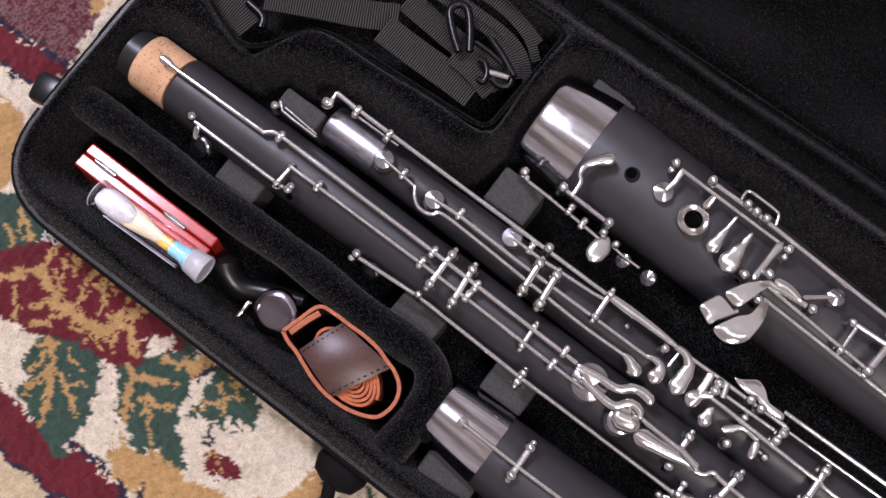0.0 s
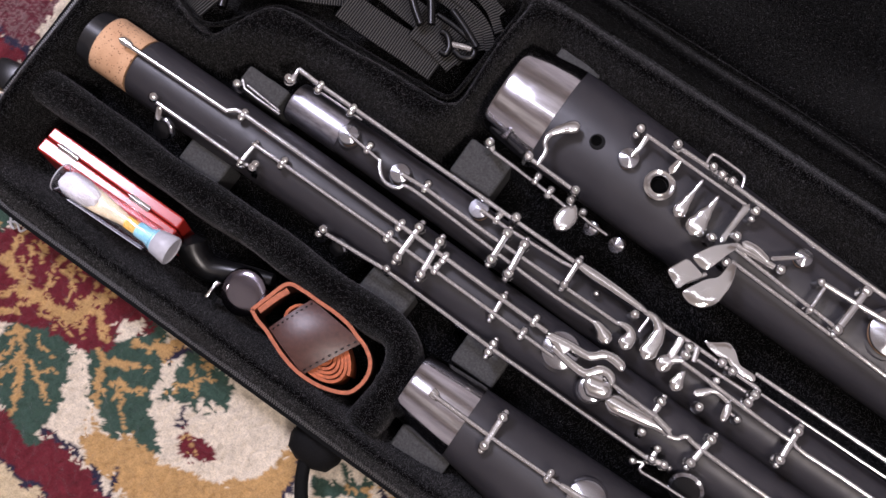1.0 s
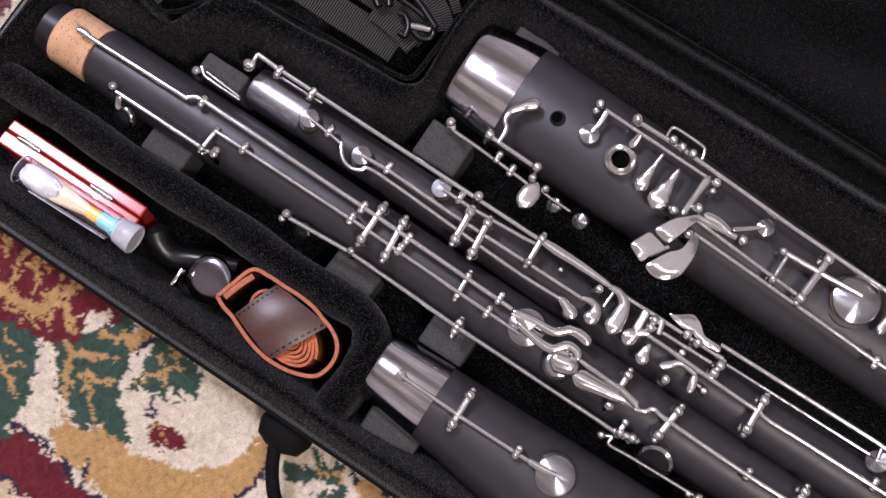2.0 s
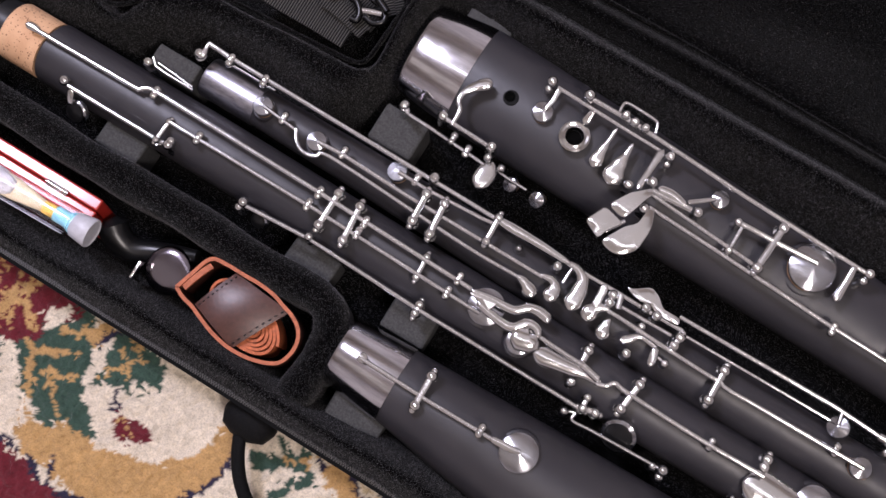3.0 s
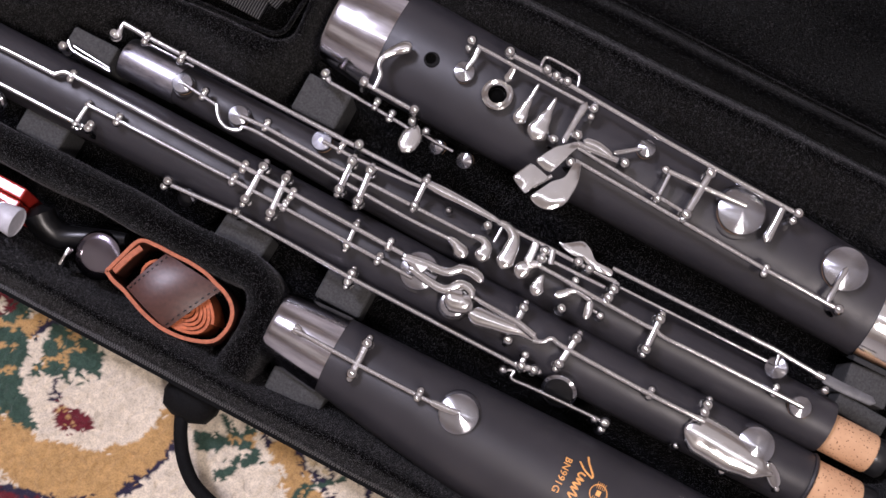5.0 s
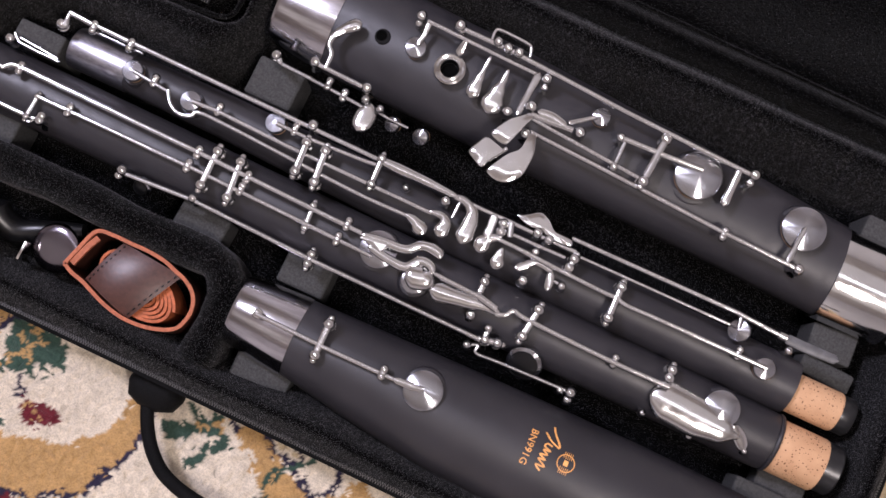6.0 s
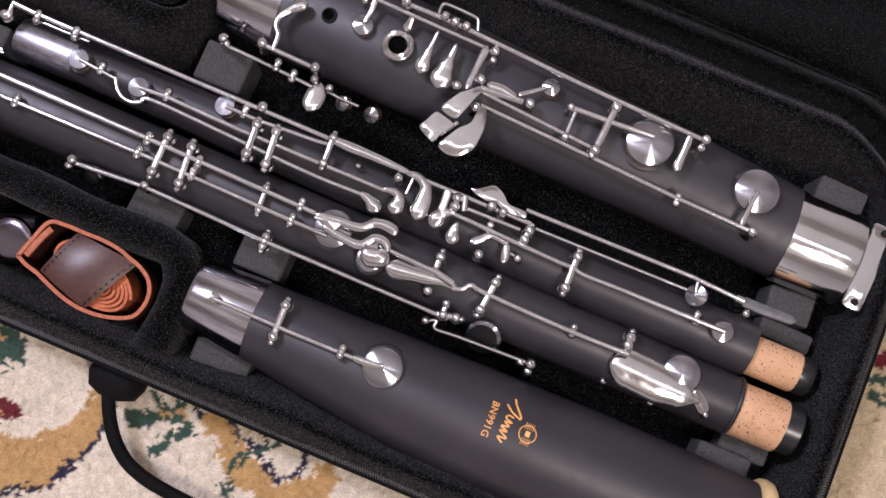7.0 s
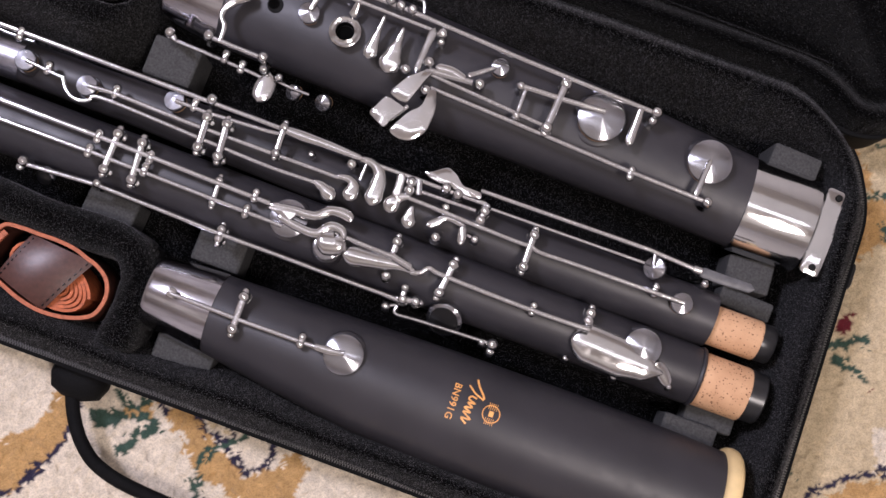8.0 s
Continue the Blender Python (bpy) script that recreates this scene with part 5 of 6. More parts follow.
post(long_joint, (-0.0582, -0.0019, 0.0520), 0.012, 0.0024, (0, 0))
post(long_joint, (-0.0128, 0.0043, 0.0535), 0.01, 0.0026, (0, 0))
bridge(long_joint, (0.0637, 0.0038, 0.0535), (0.0640, -0.0021, 0.0535), 0.008, 0.0027)
cup(long_joint, (-0.0456, -0.0022, 0.0450), 0.006, (45, -8, 0), 0.003, dark=True)
cup(long_joint, (0.0976, 0.0224, 0.0570), 0.0112, (0, 0, 0), 0.0045)
plate(long_joint, [(0.0852, 0.0233), (0.0887, 0.0275), (0.1026, 0.0264), (0.1001, 0.0205)], 0.0645, 0.0018, 0, rounded=0.0015)
leaf(long_joint, [(0.0858, 0.0254, 0.0630), (0.0996, 0.0272, 0.0627), (0.1120, 0.0282, 0.0624), (0.1198, 0.0342, 0.0621), (0.1287, 0.0347, 0.0618), (0.1329, 0.0319, 0.0615)], (0.002, 0.0026, 0.0028, 0.003, 0.0034, 0.0028), 0.0013, "touch_piece", crown=0.3)
leaf(long_joint, [(0.0918, 0.0214, 0.0620), (0.1061, 0.0190, 0.0620), (0.1163, 0.0192, 0.0620), (0.1226, 0.0257, 0.0620), (0.1290, 0.0256, 0.0620), (0.1322, 0.0211, 0.0620)], (0.0024, 0.0028, 0.003, 0.0032, 0.003, 0.002), 0.0013, "touch_piece", crown=0.3)
cup(long_joint, (0.1241, 0.0144, 0.0610), 0.008, (0, 0, 0), 0.0045)
leaf(long_joint, [(0.1182, 0.0139, 0.0625), (0.1227, 0.0157, 0.0625), (0.1289, 0.0177, 0.0625), (0.1307, 0.0224, 0.0625)], (0.005, 0.007, 0.007, 0.003), 0.0016, "touch_piece", crown=0.25)
key_rod(long_joint, 0.0018, (0.1261, 0.0230, 0.0605), (0.1617, 0.0216, 0.0605), (0.1735, 0.0187, 0.0605))
key_rod(long_joint, 0.0026, (0.1617, 0.0215, 0.0615), (0.1731, 0.0191, 0.0615))
leaf(long_joint, [(0.1334, 0.0138, 0.0600), (0.1400, 0.0146, 0.0596), (0.1537, 0.0164, 0.0592), (0.1673, 0.0183, 0.0589), (0.1768, 0.0177, 0.0585)], (0.003, 0.0058, 0.0046, 0.003, 0.0018), 0.0014, "touch_piece", crown=0.2)
key_rod(long_joint, 0.0019, (0.1737, 0.0167, 0.0590), (0.1792, 0.0186, 0.0590), (0.1829, 0.0226, 0.0590), (0.1930, 0.0213, 0.0590), (0.2443, 0.0200, 0.0590), (0.2797, 0.0205, 0.0590))
bridge(long_joint, (0.1606, 0.0308, 0.0580), (0.1607, 0.0219, 0.0580), 0.008, 0.003)
post(long_joint, (0.1611, 0.0109, 0.0550), 0.008, 0.0031, (0, 0))
bridge(long_joint, (0.1952, 0.0292, 0.0580), (0.1928, 0.0117, 0.0580), 0.007, 0.0031)
saddle(long_joint, (0.2459, 0.0209, 0.0575), 0.005)
bridge(long_joint, (0.2777, 0.0301, 0.0565), (0.2779, 0.0255, 0.0565), 0.007, 0.003)
key_rod(long_joint, 0.0013, (0.1665, -0.0054, 0.0490), (0.1724, -0.0028, 0.0490), (0.1732, -0.0075, 0.0490), (0.1875, -0.0068, 0.0490), (0.2307, -0.0052, 0.0490))
post(long_joint, (0.1664, -0.0054, 0.0500), 0.008, 0.0024, (0, 0))
post(long_joint, (0.2314, -0.0055, 0.0500), 0.012, 0.003, (0, 0))
post(long_joint, (0.2316, -0.0095, 0.0470), 0.010, 0.0026, (0, 0))
post(long_joint, (0.2255, -0.0062, 0.0480), 0.010, 0.0022, (0, 0))
post(long_joint, (0.1737, 0.0080, 0.0550), 0.006, 0.0024, (0, 0))
bridge(long_joint, (0.1820, 0.0025, 0.0535), (0.1746, 0.0013, 0.0535), 0.008, 0.0028)
key_rod(long_joint, 0.0022, (0.1740, 0.0090, 0.0540), (0.1737, 0.0000, 0.0540))
cup(long_joint, (0.2006, -0.0017, 0.0465), 0.0108, (36, -6, 0), 0.003, dark=True)
leaf(long_joint, [(0.2721, 0.0126, 0.0525), (0.2828, 0.0136, 0.0525), (0.3005, 0.0126, 0.0525), (0.3162, 0.0123, 0.0525), (0.3284, 0.0118, 0.0525)], (0.009, 0.0115, 0.0115, 0.009, 0.0015), 0.0009, "guard_plate", crown=0.24)
leaf(long_joint, [(0.3220, 0.0167, 0.0540), (0.3286, 0.0119, 0.0515), (0.3341, 0.0065, 0.0490)], (0.003, 0.004, 0.0034), 0.001, "touch_piece", crown=0.0)
post(long_joint, (0.3343, 0.0063, 0.0485), 0.004, 0.0018, (0, 0))
post(long_joint, (0.2737, 0.0019, 0.0460), 0.004, 0.002, (0, 0))
post(long_joint, (0.3034, 0.0010, 0.0440), 0.004, 0.002, (0, 0))
cup(long_joint, (0.3125, 0.0224, 0.0545), 0.0108, (0, 0, 0), 0.0045)

# Bell
key_rod(bell_joint, 0.0015, (0.0523, -0.0404, 0.0655), (0.0962, -0.0412, 0.0682), (0.1420, -0.0408, 0.0708), (0.1555, -0.0388, 0.0735))
cup(bell_joint, (0.1551, -0.0396, 0.0715), 0.0114, (0, 0, 0), 0.0045)
bridge(bell_joint, (0.0918, -0.0284, 0.0670), (0.0922, -0.0470, 0.0670), 0.007, 0.003)
saddle(bell_joint, (0.1308, -0.0401, 0.0710), 0.005)
leaf(bell_joint, [(0.0501, -0.0393, 0.0650), (0.0559, -0.0405, 0.0650)], (0.003, 0.003), 0.0015, "touch_piece", crown=0.0)
leaf(bell_joint, [(0.1376, -0.0408, 0.0725), (0.1465, -0.0403, 0.0731), (0.1550, -0.0393, 0.0738)], (0.0018, 0.0022, 0.0014), 0.001, "key_arm", crown=0.0)

# Foam blocks
block(-0.1475, -0.0035, 0.0025, 0.030, 0.016, 0.033, 0)
block(-0.0080, -0.0060, 0.0025, 0.032, 0.019, 0.030, -3)
block(-0.0045, 0.0895, 0.0025, 0.030, 0.025, 0.036, 0)
block(0.0620, -0.0065, 0.0025, 0.030, 0.021, 0.030, 0)
block(0.0640, -0.0715, 0.0025, 0.036, 0.018, 0.030, 0)
block(0.3665, 0.1600, 0.0025, 0.030, 0.014, 0.036, -3)
block(0.3625, 0.0870, 0.0025, 0.028, 0.019, 0.030, 3)
block(0.3680, 0.0710, 0.0025, 0.033, 0.012, 0.022, -3)
block(0.3580, -0.0130, 0.0025, 0.033, 0.0135, 0.028, 0)
block(0.3685, 0.0000, 0.0025, 0.030, 0.0145, 0.022, 0)
block(0.0077, 0.1764, 0.0025, 0.030, 0.018, 0.034, 0)
block(-0.1415, 0.0530, 0.0025, 0.030, 0.014, 0.046, 0)

# Writing and emblem on the bell, printed in gold
def bell_print(name, flat, x0, y0):
    """Lays a flat shape on the bell: its x runs round the bell, its y along it."""
    cy, r0 = -0.049, 0.0337
    for v in flat.verts:
        x = x0 + v.co.y
        r = r0 + (x - 0.22) * 0.012 + 0.00035
        a = math.asin((y0 - cy) / r) - v.co.x / r
        v.co = (x, cy + r * math.sin(a), BELL_Z + r * math.cos(a))
    return part(name, flat, GOLD, bell_joint, "gold print")


letters = bpy.data.curves.new("model_number", "FONT")
letters.body, letters.size, letters.resolution_u, letters.space_character = "BN991G", 0.0056, 3, 1.08
letters.offset = 0.00008
holder = bpy.data.objects.new("model_number", letters)
scene.collection.objects.link(holder)
flat = bmesh.new()
text_mesh = bpy.data.meshes.new_from_object(holder.evaluated_get(bpy.context.evaluated_depsgraph_get()))
flat.from_mesh(text_mesh)
bpy.data.objects.remove(holder)
bell_print("model_number", flat, 0.2188, -0.0325)


def ribbon(points, half):
    bm = bmesh.new()
    line = smooth_line([(x, y, 0) for x, y in points], 5)
    rows = []
    for i, p in enumerate(line):
        d = (line[min(i + 1, len(line) - 1)] - line[max(i - 1, 0)]).normalized()
        s = Vector((-d.y, d.x, 0)) * half
        rows.append((bm.verts.new(p - s), bm.verts.new(p + s)))
    for a, b in zip(rows, rows[1:]):
        bm.faces.new((a[0], a[1], b[1], b[0]))
    return bm


# The maker's mark: plain flourishes and a ringed emblem
bell_print("flourish", ribbon([(0.0, 0.0035), (0.004, 0.0052), (0.009, 0.009), (0.011, 0.0098)], 0.0006), 0.2265, -0.027)
bell_print("flourish", ribbon([(0.0115, 0.0098), (0.009, 0.004), (0.0055, 0.0), (0.008, 0.003)], 0.0005), 0.2265, -0.027)
bell_print("flourish", ribbon([(0.012, 0.006), (0.0115, 0.003), (0.0135, 0.002), (0.015, 0.006), (0.0155, 0.002), (0.0175, 0.005), (0.0185, 0.001), (0.0205, 0.005), (0.021, 0.001), (0.024, 0.006), (0.0245, 0.001), (0.027, 0.0045)], 0.0005), 0.2265, -0.027)
ring = [(0.0048 * math.cos(a), 0.0048 * math.sin(a)) for a in np.linspace(0, 2 * math.pi, 25)]
bell_print("emblem_ring", ribbon(ring, 0.00028), 0.2425, -0.0425)
for k in range(-2, 3):
    bell_print("emblem_bar", ribbon([(-0.0062, k * 0.0011), (-0.0024, k * 0.0011)], 0.00016), 0.2425, -0.0425)
    bell_print("emblem_bar", ribbon([(0.0024, k * 0.0011), (0.0062, k * 0.0011)], 0.00016), 0.2425, -0.0425)
bell_print("emblem_shield", ribbon([(-0.0016, 0.0), (0.0, 0.0), (0.0016, 0.0)], 0.0013), 0.2425, -0.0425)

# Tone hole of the boot joint: flat discs, lit wall grey and shade black
hole = turned([(0.0048, -0.0003), (0.0046, 0.0001), (0.0002, 0.0001)], 28, pose(0.0461, 0.1371, 0.0580, 4, 0, 0))
hole_seat = part("tone_hole", hole, WELL, boot_joint, "flat grey disc painted as a tone hole's lit inner wall")
bore = turned([(0.0034, -0.0002), (0.0032, 0.0001), (0.0002, 0.0001)], 24, pose(0.0453, 0.1374, 0.0581, 4, 0, 0))
part("bore", bore, SHADEBLACK, hole_seat, "flat black disc painted as deep shade")

# Flange of the boot's end cap
plate(boot_joint, [(0.3840, 0.0955), (0.3955, 0.0950), (0.3990, 0.1430), (0.3970, 0.1475), (0.3860, 0.1485)], 0.0505, 0.0024, name="cap_flange", mat=CAP, rounded=0.003)
# The holes are not cut: black dimpled discs stand for their shade.
for x, y in ((0.3932, 0.1435), (0.3905, 0.0995)):
    part("flange_hole", turned([(0.0021, 0.0002), (0.0017, 0.0006), (0.0014, 0.0001), (0.0002, 0.0001)], 16, pose(x, y, 0.0509)), PLASTIC, boot_joint)
part("end_lip", tube_x([(x, 0.0185, LONG_Z, r, r) for x, r in ((0.3488, 0.0176), (0.3500, 0.0180), (0.3512, 0.0174))]), BODY, long_joint)

# Red reed case: two halves, two hinges
reed_case = thing("reed_case", "glossy red lacquered reed case with two small hinges", "reed case")
case_pose = Matrix.Translation((-0.1825, -0.0500, 0.0255)) @ pose(0, 0, 0, -5.9, 0.0, 0) @ Matrix.Translation((0.1825, 0.0500, -0.0255))
part("lower_half", box(-0.2335, -0.0592, 0.006, -0.1315, -0.0502, 0.0445, 0.0012), RED, reed_case, smooth=15)
part("upper_half", box(-0.2330, -0.0496, 0.006, -0.1320, -0.0420, 0.0450, 0.0012), RED, reed_case, smooth=15)
for x in (-0.2150, -0.1600):
    bm = box(x - 0.0075, -0.0518, 0.0445, x + 0.0075, -0.0480, 0.0455, 0.0003)
    rod([(x - 0.008, -0.0499, 0.0460), (x + 0.008, -0.0499, 0.0460)], 0.0009, 10, bm)
    part("hinge", bm, SILVER, reed_case, "small bright hinge")
reed_case.matrix_basis = case_pose

# Clear tube with a reed in it
tube_pose = Matrix.Translation((-0.2065, -0.0625, 0.0520)) @ pose(0, 0, 0, 0, 0, 1.5) @ pose(0, 0, 0, 0, 90, 0)
reed_tube = thing("reed_tube", "clear plastic tube holding a cane reed, pale blue and white stopper", "reed tube")
walls = turned([(0.0088, 0.0), (0.0093, 0.001), (0.0086, 0.07), (0.0080, 0.07), (0.0086, 0.001), (0.0082, 0.0)], 36, tube_pose)
rim_line = [tube_pose @ Vector((0.0091 * math.cos(a), 0.0091 * math.sin(a), 0.0)) for a in np.linspace(0, 2 * math.pi, 37)]
part("tube_rim", rod(rim_line, 0.0004, 6), FROST, reed_tube)
# A pale strip is added in place of the lower wall's reflection.
wall_reflection = bmesh.new()
skin(wall_reflection, [[tube_pose @ Vector((r * math.cos(a), r * math.sin(a), z)) for r, a in ((0.0094, -1.1), (0.0094, -1.45), (0.0094, -1.8), (0.0091, -1.8), (0.0091, -1.45), (0.0091, -1.1))] for z in (0.012, 0.066)])
part("wall_reflection", wall_reflection, FROST, reed_tube, "pale strip standing for the wall's reflection")
glass = part("tube_wall", walls, CLEAR, reed_tube, "clear plastic wall")
glass.visible_shadow = False
fluff = turned([(0.0005, 0.002), (0.0045, 0.0025), (0.0070, 0.006), (0.0077, 0.010), (0.0078, 0.015), (0.0068, 0.020), (0.0058, 0.024), (0.0042, 0.028), (0.0005, 0.030)], 36)
for v in fluff.verts:
    v.co += Vector((v.co.x, v.co.y, 0)).normalized() * (0.0016 * noise.noise(v.co * 330) + 0.0008 * noise.noise(v.co * 1100))
wisps = random.Random(11)
for k in range(70):
    a, z = wisps.uniform(0, 2 * math.pi), wisps.uniform(0.006, 0.029)
    r = 0.0072 if z < 0.018 else 0.0072 - (z - 0.018) * 0.42
    bend = [Vector((r * math.cos(a + s * 0.35) * (0.86 + 0.2 * math.sin(s * 2 + k)), r * math.sin(a + s * 0.35) * (0.86 + 0.2 * math.sin(s * 2 + k)), z + s * wisps.uniform(0.0006, 0.0035))) for s in (0, 0.5, 1.0, 1.5, 2.0)]
    rod(bend, 0.00016, 4, fluff)
fluff.transform(tube_pose)
part("cotton_plug", fluff, COTTON, reed_tube, "fluffy white cotton")
cane = bmesh.new()
skin(cane, [[(w * math.cos(a), h * math.sin(a), z) for a in (2 * math.pi * i / 20 for i in range(20))] for w, h, z in ((0.0074, 0.0014, 0.016), (0.0066, 0.0024, 0.030), (0.0044, 0.0032, 0.044), (0.0036, 0.0034, 0.050))])
bmesh.ops.recalc_face_normals(cane, faces=cane.faces)
cane.transform(tube_pose @ pose(0, 0, 0, 0, 0, 90))
part("reed_blade", cane, REED, reed_tube, "pale cane blade")
bind = [(0.0034, 0.0495)]
for k in range(9):
    bind += [(0.0041, 0.050 + k * 0.0008), (0.0037, 0.0504 + k * 0.0008)]
part("thread_binding", turned(bind + [(0.003, 0.0578)], 24, tube_pose), THREAD, reed_tube, "yellow thread binding")
part("stopper_stem", turned([(0.0030, 0.0575), (0.0048, 0.058), (0.0050, 0.066), (0.0068, 0.070), (0.0068, 0.0715)], 28, tube_pose), BLUE, reed_tube, "pale blue plastic")
part("stopper_cap", turned([(0.0068, 0.0705), (0.0078, 0.0715), (0.0093, 0.082), (0.0088, 0.0830), (0.0082, 0.0822), (0.001, 0.0818)], 32, tube_pose), FROST, reed_tube, "frosted white plastic")

# Black hand rest, curved like a horn
rest = thing("hand_rest", "glossy black curved hand rest beside the strap", "hand rest")
horn = smooth_line([(-0.128, -0.047, 0.030), (-0.119, -0.054, 0.026), (-0.108, -0.056, 0.023), (-0.095, -0.050, 0.023), (-0.082, -0.044, 0.026), (-0.069, -0.039, 0.030)], 8)
part("horn", sweep(horn, lambda t: ring_section(0.0112 * (0.95 - 0.62 * t) * min(1, 0.35 + t * 9), 20, 0.85)), PLASTIC, rest)

# Metal-capped bocal stopper in front of the strap
stopper = thing("round_tin", "round grey metal cap with a bright edge clip", "metal cap")
m = Matrix.Translation((-0.0795, -0.0555, 0.031)) @ pose(0, 0, 0, 6, -6, 30)
part("lid", turned([(0.001, 0.0008), (0.009, 0.0007), (0.0136, 0.0002), (0.0148, -0.0010), (0.0152, -0.004), (0.0144, -0.016), (0.001, -0.016)], 40, m), LENS, stopper, "shiny grey lid")
part("edge_clip", box(-0.0955, -0.0710, 0.018, -0.0938, -0.0590, 0.038, 0.0004), SILVER, stopper, "thin bright clip")

# Leather seat strap, rolled up
strap = thing("leather_strap", "rolled brown leather seat strap with raw tan edges", "leather strap")
loop = [(-0.0655, -0.0610), (-0.0620, -0.0495), (-0.0572, -0.0365), (-0.0470, -0.0343), (-0.0360, -0.0343), (-0.0240, -0.0341), (-0.0130, -0.0353), (-0.0055, -0.0377), (0.0025, -0.0402), (0.0095, -0.0450), (0.0132, -0.0520), (0.0132, -0.0605), (0.0090, -0.0685), (-0.0040, -0.0738), (-0.0190, -0.0752), (-0.0320, -0.0730), (-0.0430, -0.0692), (-0.0510, -0.0660), (-0.0590, -0.0640)]
ring_line = smooth_line([(x, y, 0) for x, y in loop + loop[:1]], 6)


def band(line, low, high, half, name, mat, parent, label=""):
    bm = sweep(line, [(-half, low), (half, low), (half, high), (-half, high)], cap=True)
    return part(name, bm, mat, parent, label, smooth=30)


band(ring_line, 0.008, 0.0440, 0.0010, "outer_band", LEATHER, strap)
band(ring_line, 0.0438, 0.0458, 0.0011, "raw_edge", LEATHER_EDGE, strap, "raw tan leather edge")
coil = []
for i in range(215):
    a = i * 0.2
    k = 1 - i / 300
    coil.append(Vector((-0.0230 + 0.0265 * k * math.cos(a) - 0.004 * k * math.sin(a), -0.0558 + 0.0165 * k * math.sin(a) - 0.004 * k * math.cos(a), 0)))
band(coil, 0.008, 0.0395 - 0.001, 0.0009, "rolled_band", LEATHER_RAW, strap)
band(coil, 0.0383, 0.0400, 0.0009, "rolled_edge", LEATHER_RAW, strap, "raw tan leather edge")
TAB = [Vector(p) for p in ((-0.0515, -0.0640), (-0.0405, -0.0355), (-0.0005, -0.0390), (-0.0185, -0.0748))]


def tab_place(t, u, lift=0.0):
    """t runs along the tab, u across it, from stitched end to stitched end."""
    c = TAB[0].lerp(TAB[3], t).lerp(TAB[1].lerp(TAB[2], t), u)
    return Vector((c.x, c.y, 0.0425 + 0.0045 * math.sin(math.pi * (0.1 + 0.8 * t)) - 0.0022 * (2 * u - 1) ** 2 + lift))


tab = bmesh.new()
rows = [[tab.verts.new(tab_place(i / 14, j / 12)) for j in range(13)] for i in range(15)]
for a, b in zip(rows, rows[1:]):
    for j in range(12):
        tab.faces.new((a[j], b[j], b[j + 1], a[j + 1]))
bmesh.ops.recalc_face_normals(tab, faces=tab.faces)
bmesh.ops.solidify(tab, geom=list(tab.faces), thickness=0.0016)
part("tab", tab, LEATHER, strap, "smooth dark brown leather tab", smooth=50)
for t in (0.06, 0.94):
    for j in range(9):
        u = 0.07 + j * 0.107
        part("stitch", rod([tab_place(t, u - 0.022, 0.0003), tab_place(t, u + 0.022, 0.0003)], 0.00045, 6), PLASTIC, strap)
fold = smooth_line([(-0.0618, -0.0590, 0.0435), (-0.0597, -0.0525, 0.0440), (-0.0573, -0.0455, 0.0440), (-0.0548, -0.0395, 0.0430)], 6)
part("folded_end", sweep(fold, [(-0.0017, -0.0012), (0.0017, -0.0012), (0.0017, 0.0012), (-0.0017, 0.0012)]), LEATHER_EDGE, strap, "raw tan leather edge")

# Webbing straps and hooks in the pocket
carry = thing("carrying_strap", "black ribbed webbing shoulder strap bundled with metal hooks", "strap")


def webbing(points, half, name="webbing"):
    bm = bmesh.new()
    uv = bm.loops.layers.uv.new("UVMap")
    line = smooth_line(points, 8)
    rows, run = [], 0.0
    for i, p in enumerate(line):
        d = (line[min(i + 1, len(line) - 1)] - line[max(i - 1, 0)]).normalized()
        s = d.cross(Vector((0, 0, 1))).normalized() * half
        run += (line[i] - line[i - 1]).length if i else 0
        rows.append((bm.verts.new(p - s), bm.verts.new(p + Vector((0, 0, 0.0003))), bm.verts.new(p + s), run))
    for a, b in zip(rows, rows[1:]):
        for k in range(2):
            f = bm.faces.new((a[k], a[k + 1], b[k + 1], b[k]))
            for loop_, (u, w) in zip(f.loops, ((a[3], k), (a[3], k + 1), (b[3], k + 1), (b[3], k))):
                loop_[uv].uv = (u, w * 0.012)
    bmesh.ops.recalc_face_normals(bm, faces=bm.faces)
    bmesh.ops.solidify(bm, geom=list(bm.faces), thickness=0.0014)
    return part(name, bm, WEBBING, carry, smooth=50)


# A few pale fringe threads caught beside the case
fringe = thing("loose_thread", "tangle of loose white carpet threads", "thread")
for pts in (((-0.246, -0.0905), (-0.243, -0.0985), (-0.236, -0.1015), (-0.229, -0.0985)), ((-0.238, -0.1065), (-0.233, -0.1035), (-0.2275, -0.1065), (-0.2255, -0.1015), (-0.2305, -0.0985)), ((-0.2395, -0.1005), (-0.2355, -0.1065), (-0.2315, -0.1075))):
    part("strand", rod(smooth_line([(x, y, 0.004) for x, y in pts], 6), 0.0008, 6), COTTON, fringe)

webbing([(-0.2485, 0.0858, 0.0300), (-0.2329, 0.0835, 0.0287), (-0.2186, 0.0828, 0.0273), (-0.2077, 0.0805, 0.0260)], 0.01)
webbing([(-0.2137, 0.1028, 0.0260), (-0.1837, 0.1178, 0.0247), (-0.1568, 0.1306, 0.0233), (-0.1361, 0.1426, 0.0220)], 0.0095)
webbing([(-0.1351, 0.1271, 0.0380), (-0.1094, 0.1268, 0.0363), (-0.0853, 0.1272, 0.0347), (-0.0640, 0.1271, 0.0330)], 0.0095)
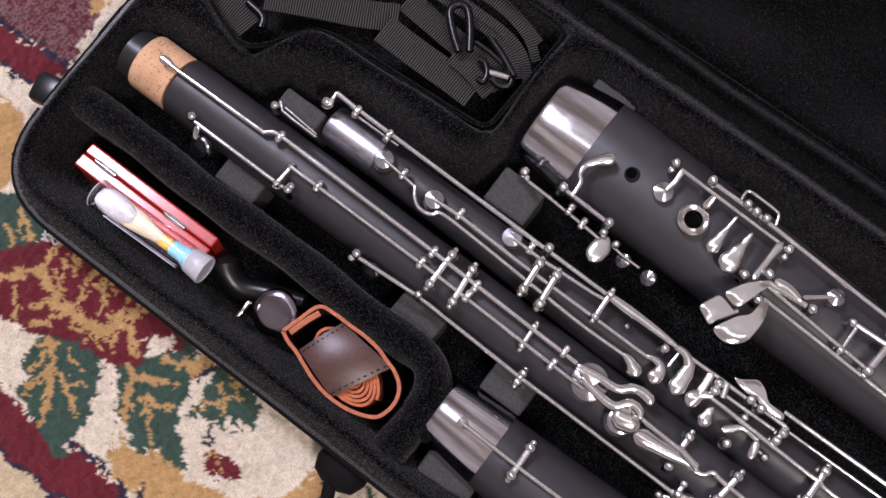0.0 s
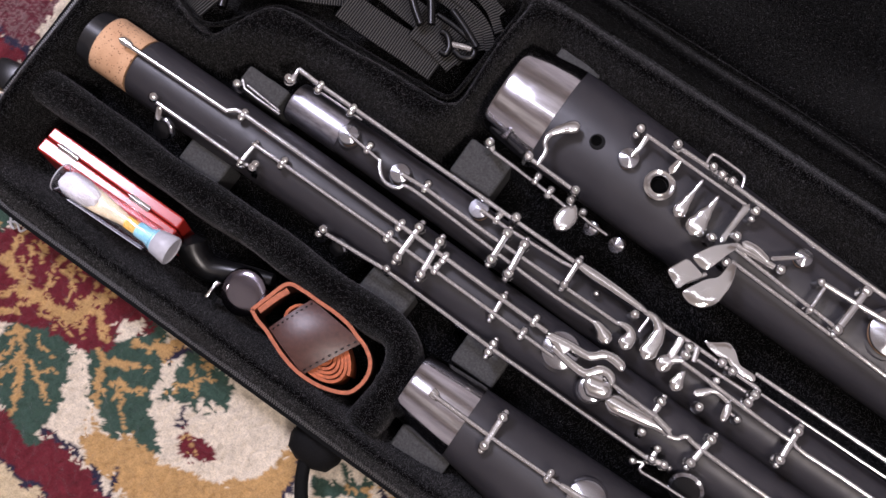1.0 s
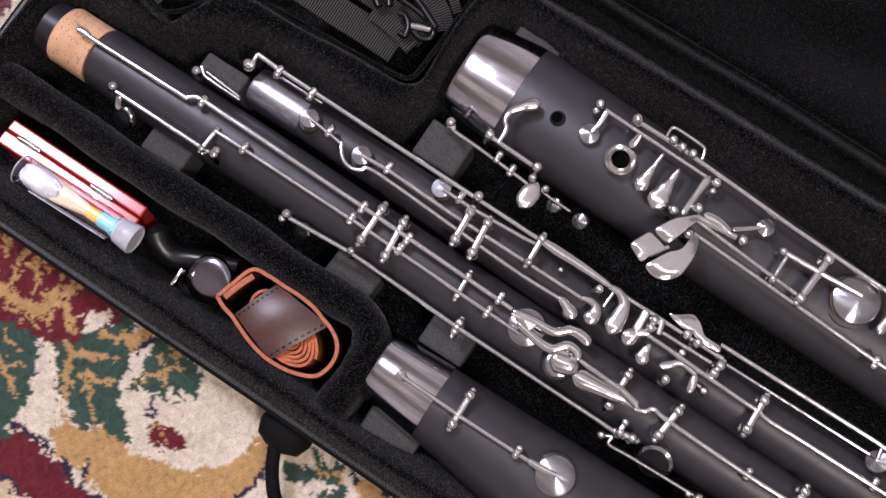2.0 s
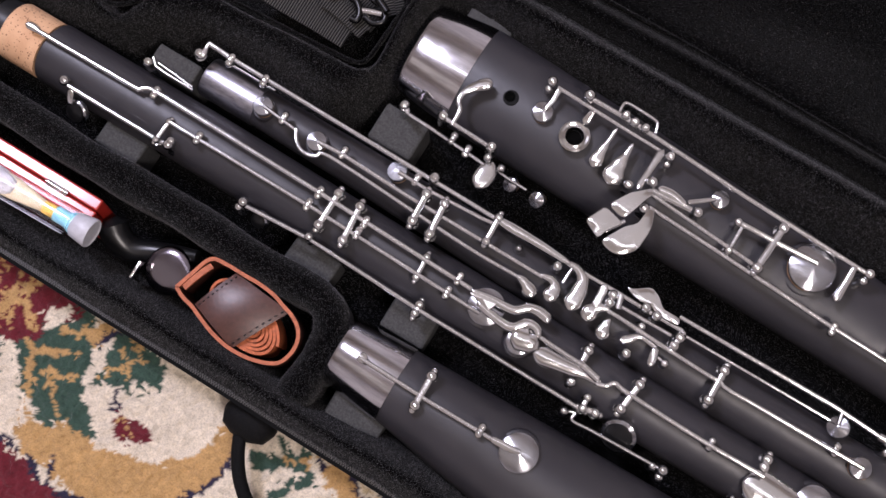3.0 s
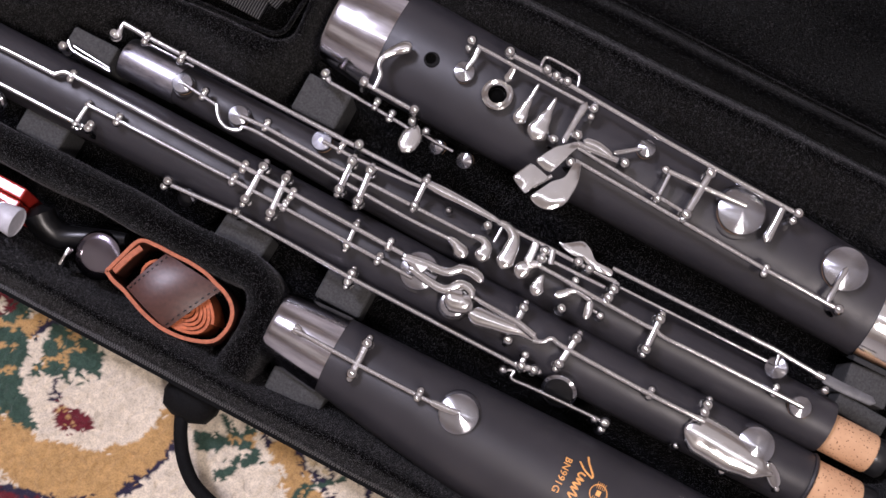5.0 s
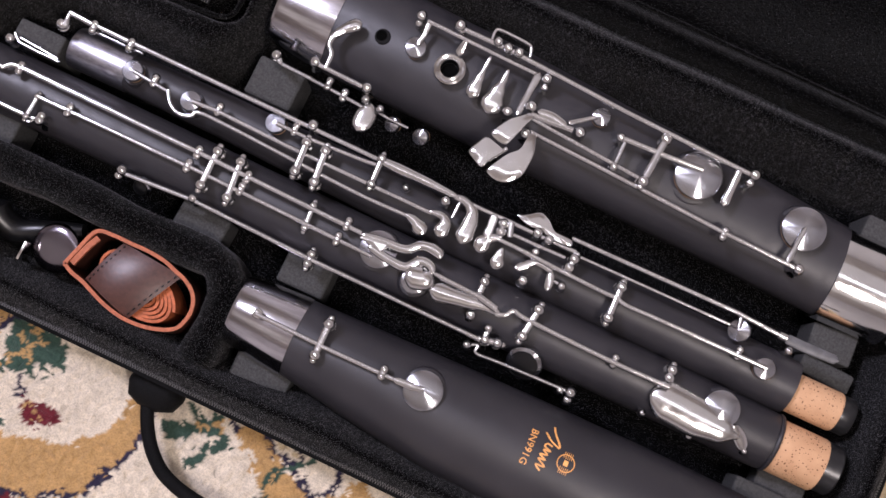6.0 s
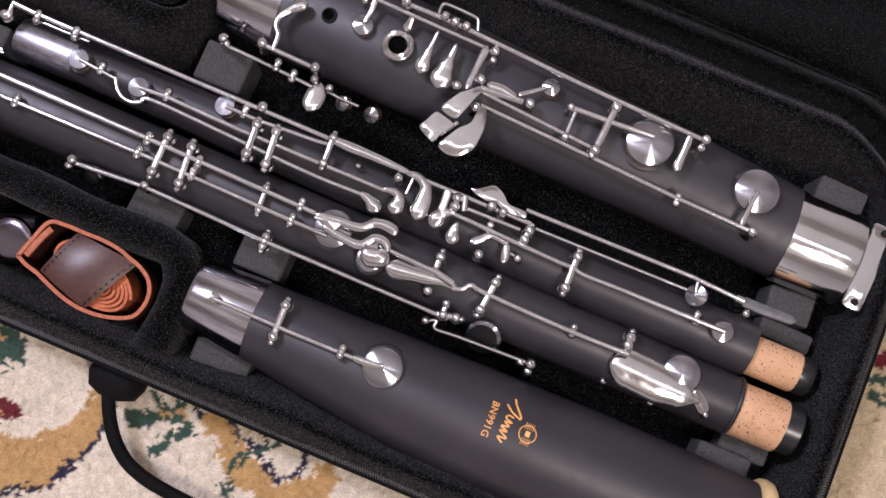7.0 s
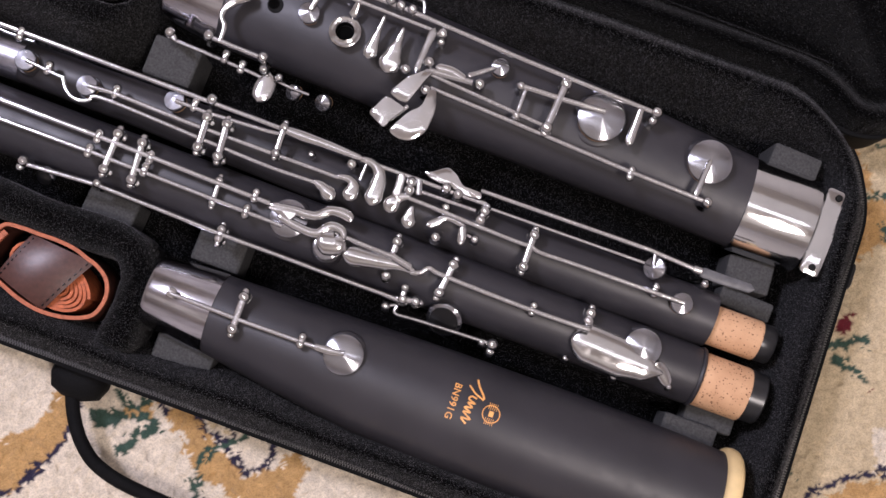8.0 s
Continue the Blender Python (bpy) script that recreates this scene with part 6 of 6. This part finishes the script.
webbing([(-0.0888, 0.1380, 0.0400), (-0.0721, 0.1363, 0.0385), (-0.0557, 0.1325, 0.0370)], 0.0052)
webbing([(-0.1398, 0.1563, 0.0200), (-0.1050, 0.1528, 0.0207), (-0.0758, 0.1502, 0.0213), (-0.0551, 0.1465, 0.0220)], 0.008)
webbing([(-0.1274, 0.1713, 0.0360), (-0.0987, 0.1719, 0.0345), (-0.0716, 0.1714, 0.0330), (-0.0544, 0.1662, 0.0315), (-0.0408, 0.1537, 0.0300)], 0.0032)
webbing([(-0.1204, 0.1800, 0.0380), (-0.0869, 0.1830, 0.0360), (-0.0603, 0.1783, 0.0340), (-0.0450, 0.1683, 0.0320)], 0.003)
webbing([(-0.1352, 0.1666, 0.0340), (-0.1064, 0.1672, 0.0325), (-0.0792, 0.1668, 0.0310), (-0.0605, 0.1626, 0.0295), (-0.0491, 0.1531, 0.0280)], 0.0032)
webbing([(-0.1122, 0.1871, 0.0360), (-0.0786, 0.1869, 0.0340), (-0.0512, 0.1799, 0.0320)], 0.0026)
part("hook", rod(smooth_line([(-0.0853, 0.1406, 0.0460), (-0.0952, 0.1479, 0.0460), (-0.1047, 0.1571, 0.0460), (-0.1056, 0.1624, 0.0460), (-0.1031, 0.1661, 0.0460), (-0.0972, 0.1658, 0.0460), (-0.0889, 0.1571, 0.0460), (-0.0800, 0.1445, 0.0460)], 6), 0.0026, 10), HOOK, carry, "black metal hook")
part("hook", rod(smooth_line([(-0.0815, 0.1530, 0.0420), (-0.0692, 0.1529, 0.0420), (-0.0521, 0.1504, 0.0420)], 6), 0.002, 10), HOOK, carry, "black metal hook")
part("hook", rod(smooth_line([(-0.0742, 0.1597, 0.0440), (-0.0620, 0.1550, 0.0440), (-0.0488, 0.1488, 0.0440)], 6), 0.0024, 10), HOOK, carry, "black metal hook")
part("hook", rod(smooth_line([(-0.0732, 0.1454, 0.0420), (-0.0688, 0.1454, 0.0420), (-0.0638, 0.1409, 0.0420), (-0.0625, 0.1351, 0.0420), (-0.0664, 0.1344, 0.0420)], 6), 0.0022, 10), HOOK, carry, "black metal hook")
part("hook", rod(smooth_line([(-0.0602, 0.1408, 0.0400), (-0.0562, 0.1473, 0.0400), (-0.0498, 0.1475, 0.0400), (-0.0486, 0.1429, 0.0400), (-0.0537, 0.1392, 0.0400), (-0.0597, 0.1402, 0.0400)], 6), 0.0022, 10), HOOK, carry, "black metal hook")
part("clasp_bar", rod(smooth_line([(-0.0644, 0.1418, 0.0410), (-0.0584, 0.1443, 0.0410), (-0.0515, 0.1467, 0.0410)], 6), 0.0026, 10), SILVER, carry, "bright metal clasp bar")
part("hook", rod(smooth_line([(-0.2178, 0.0915, 0.0300), (-0.2045, 0.0894, 0.0300), (-0.2006, 0.0828, 0.0300)], 6), 0.003, 10), HOOK, carry, "black metal hook")
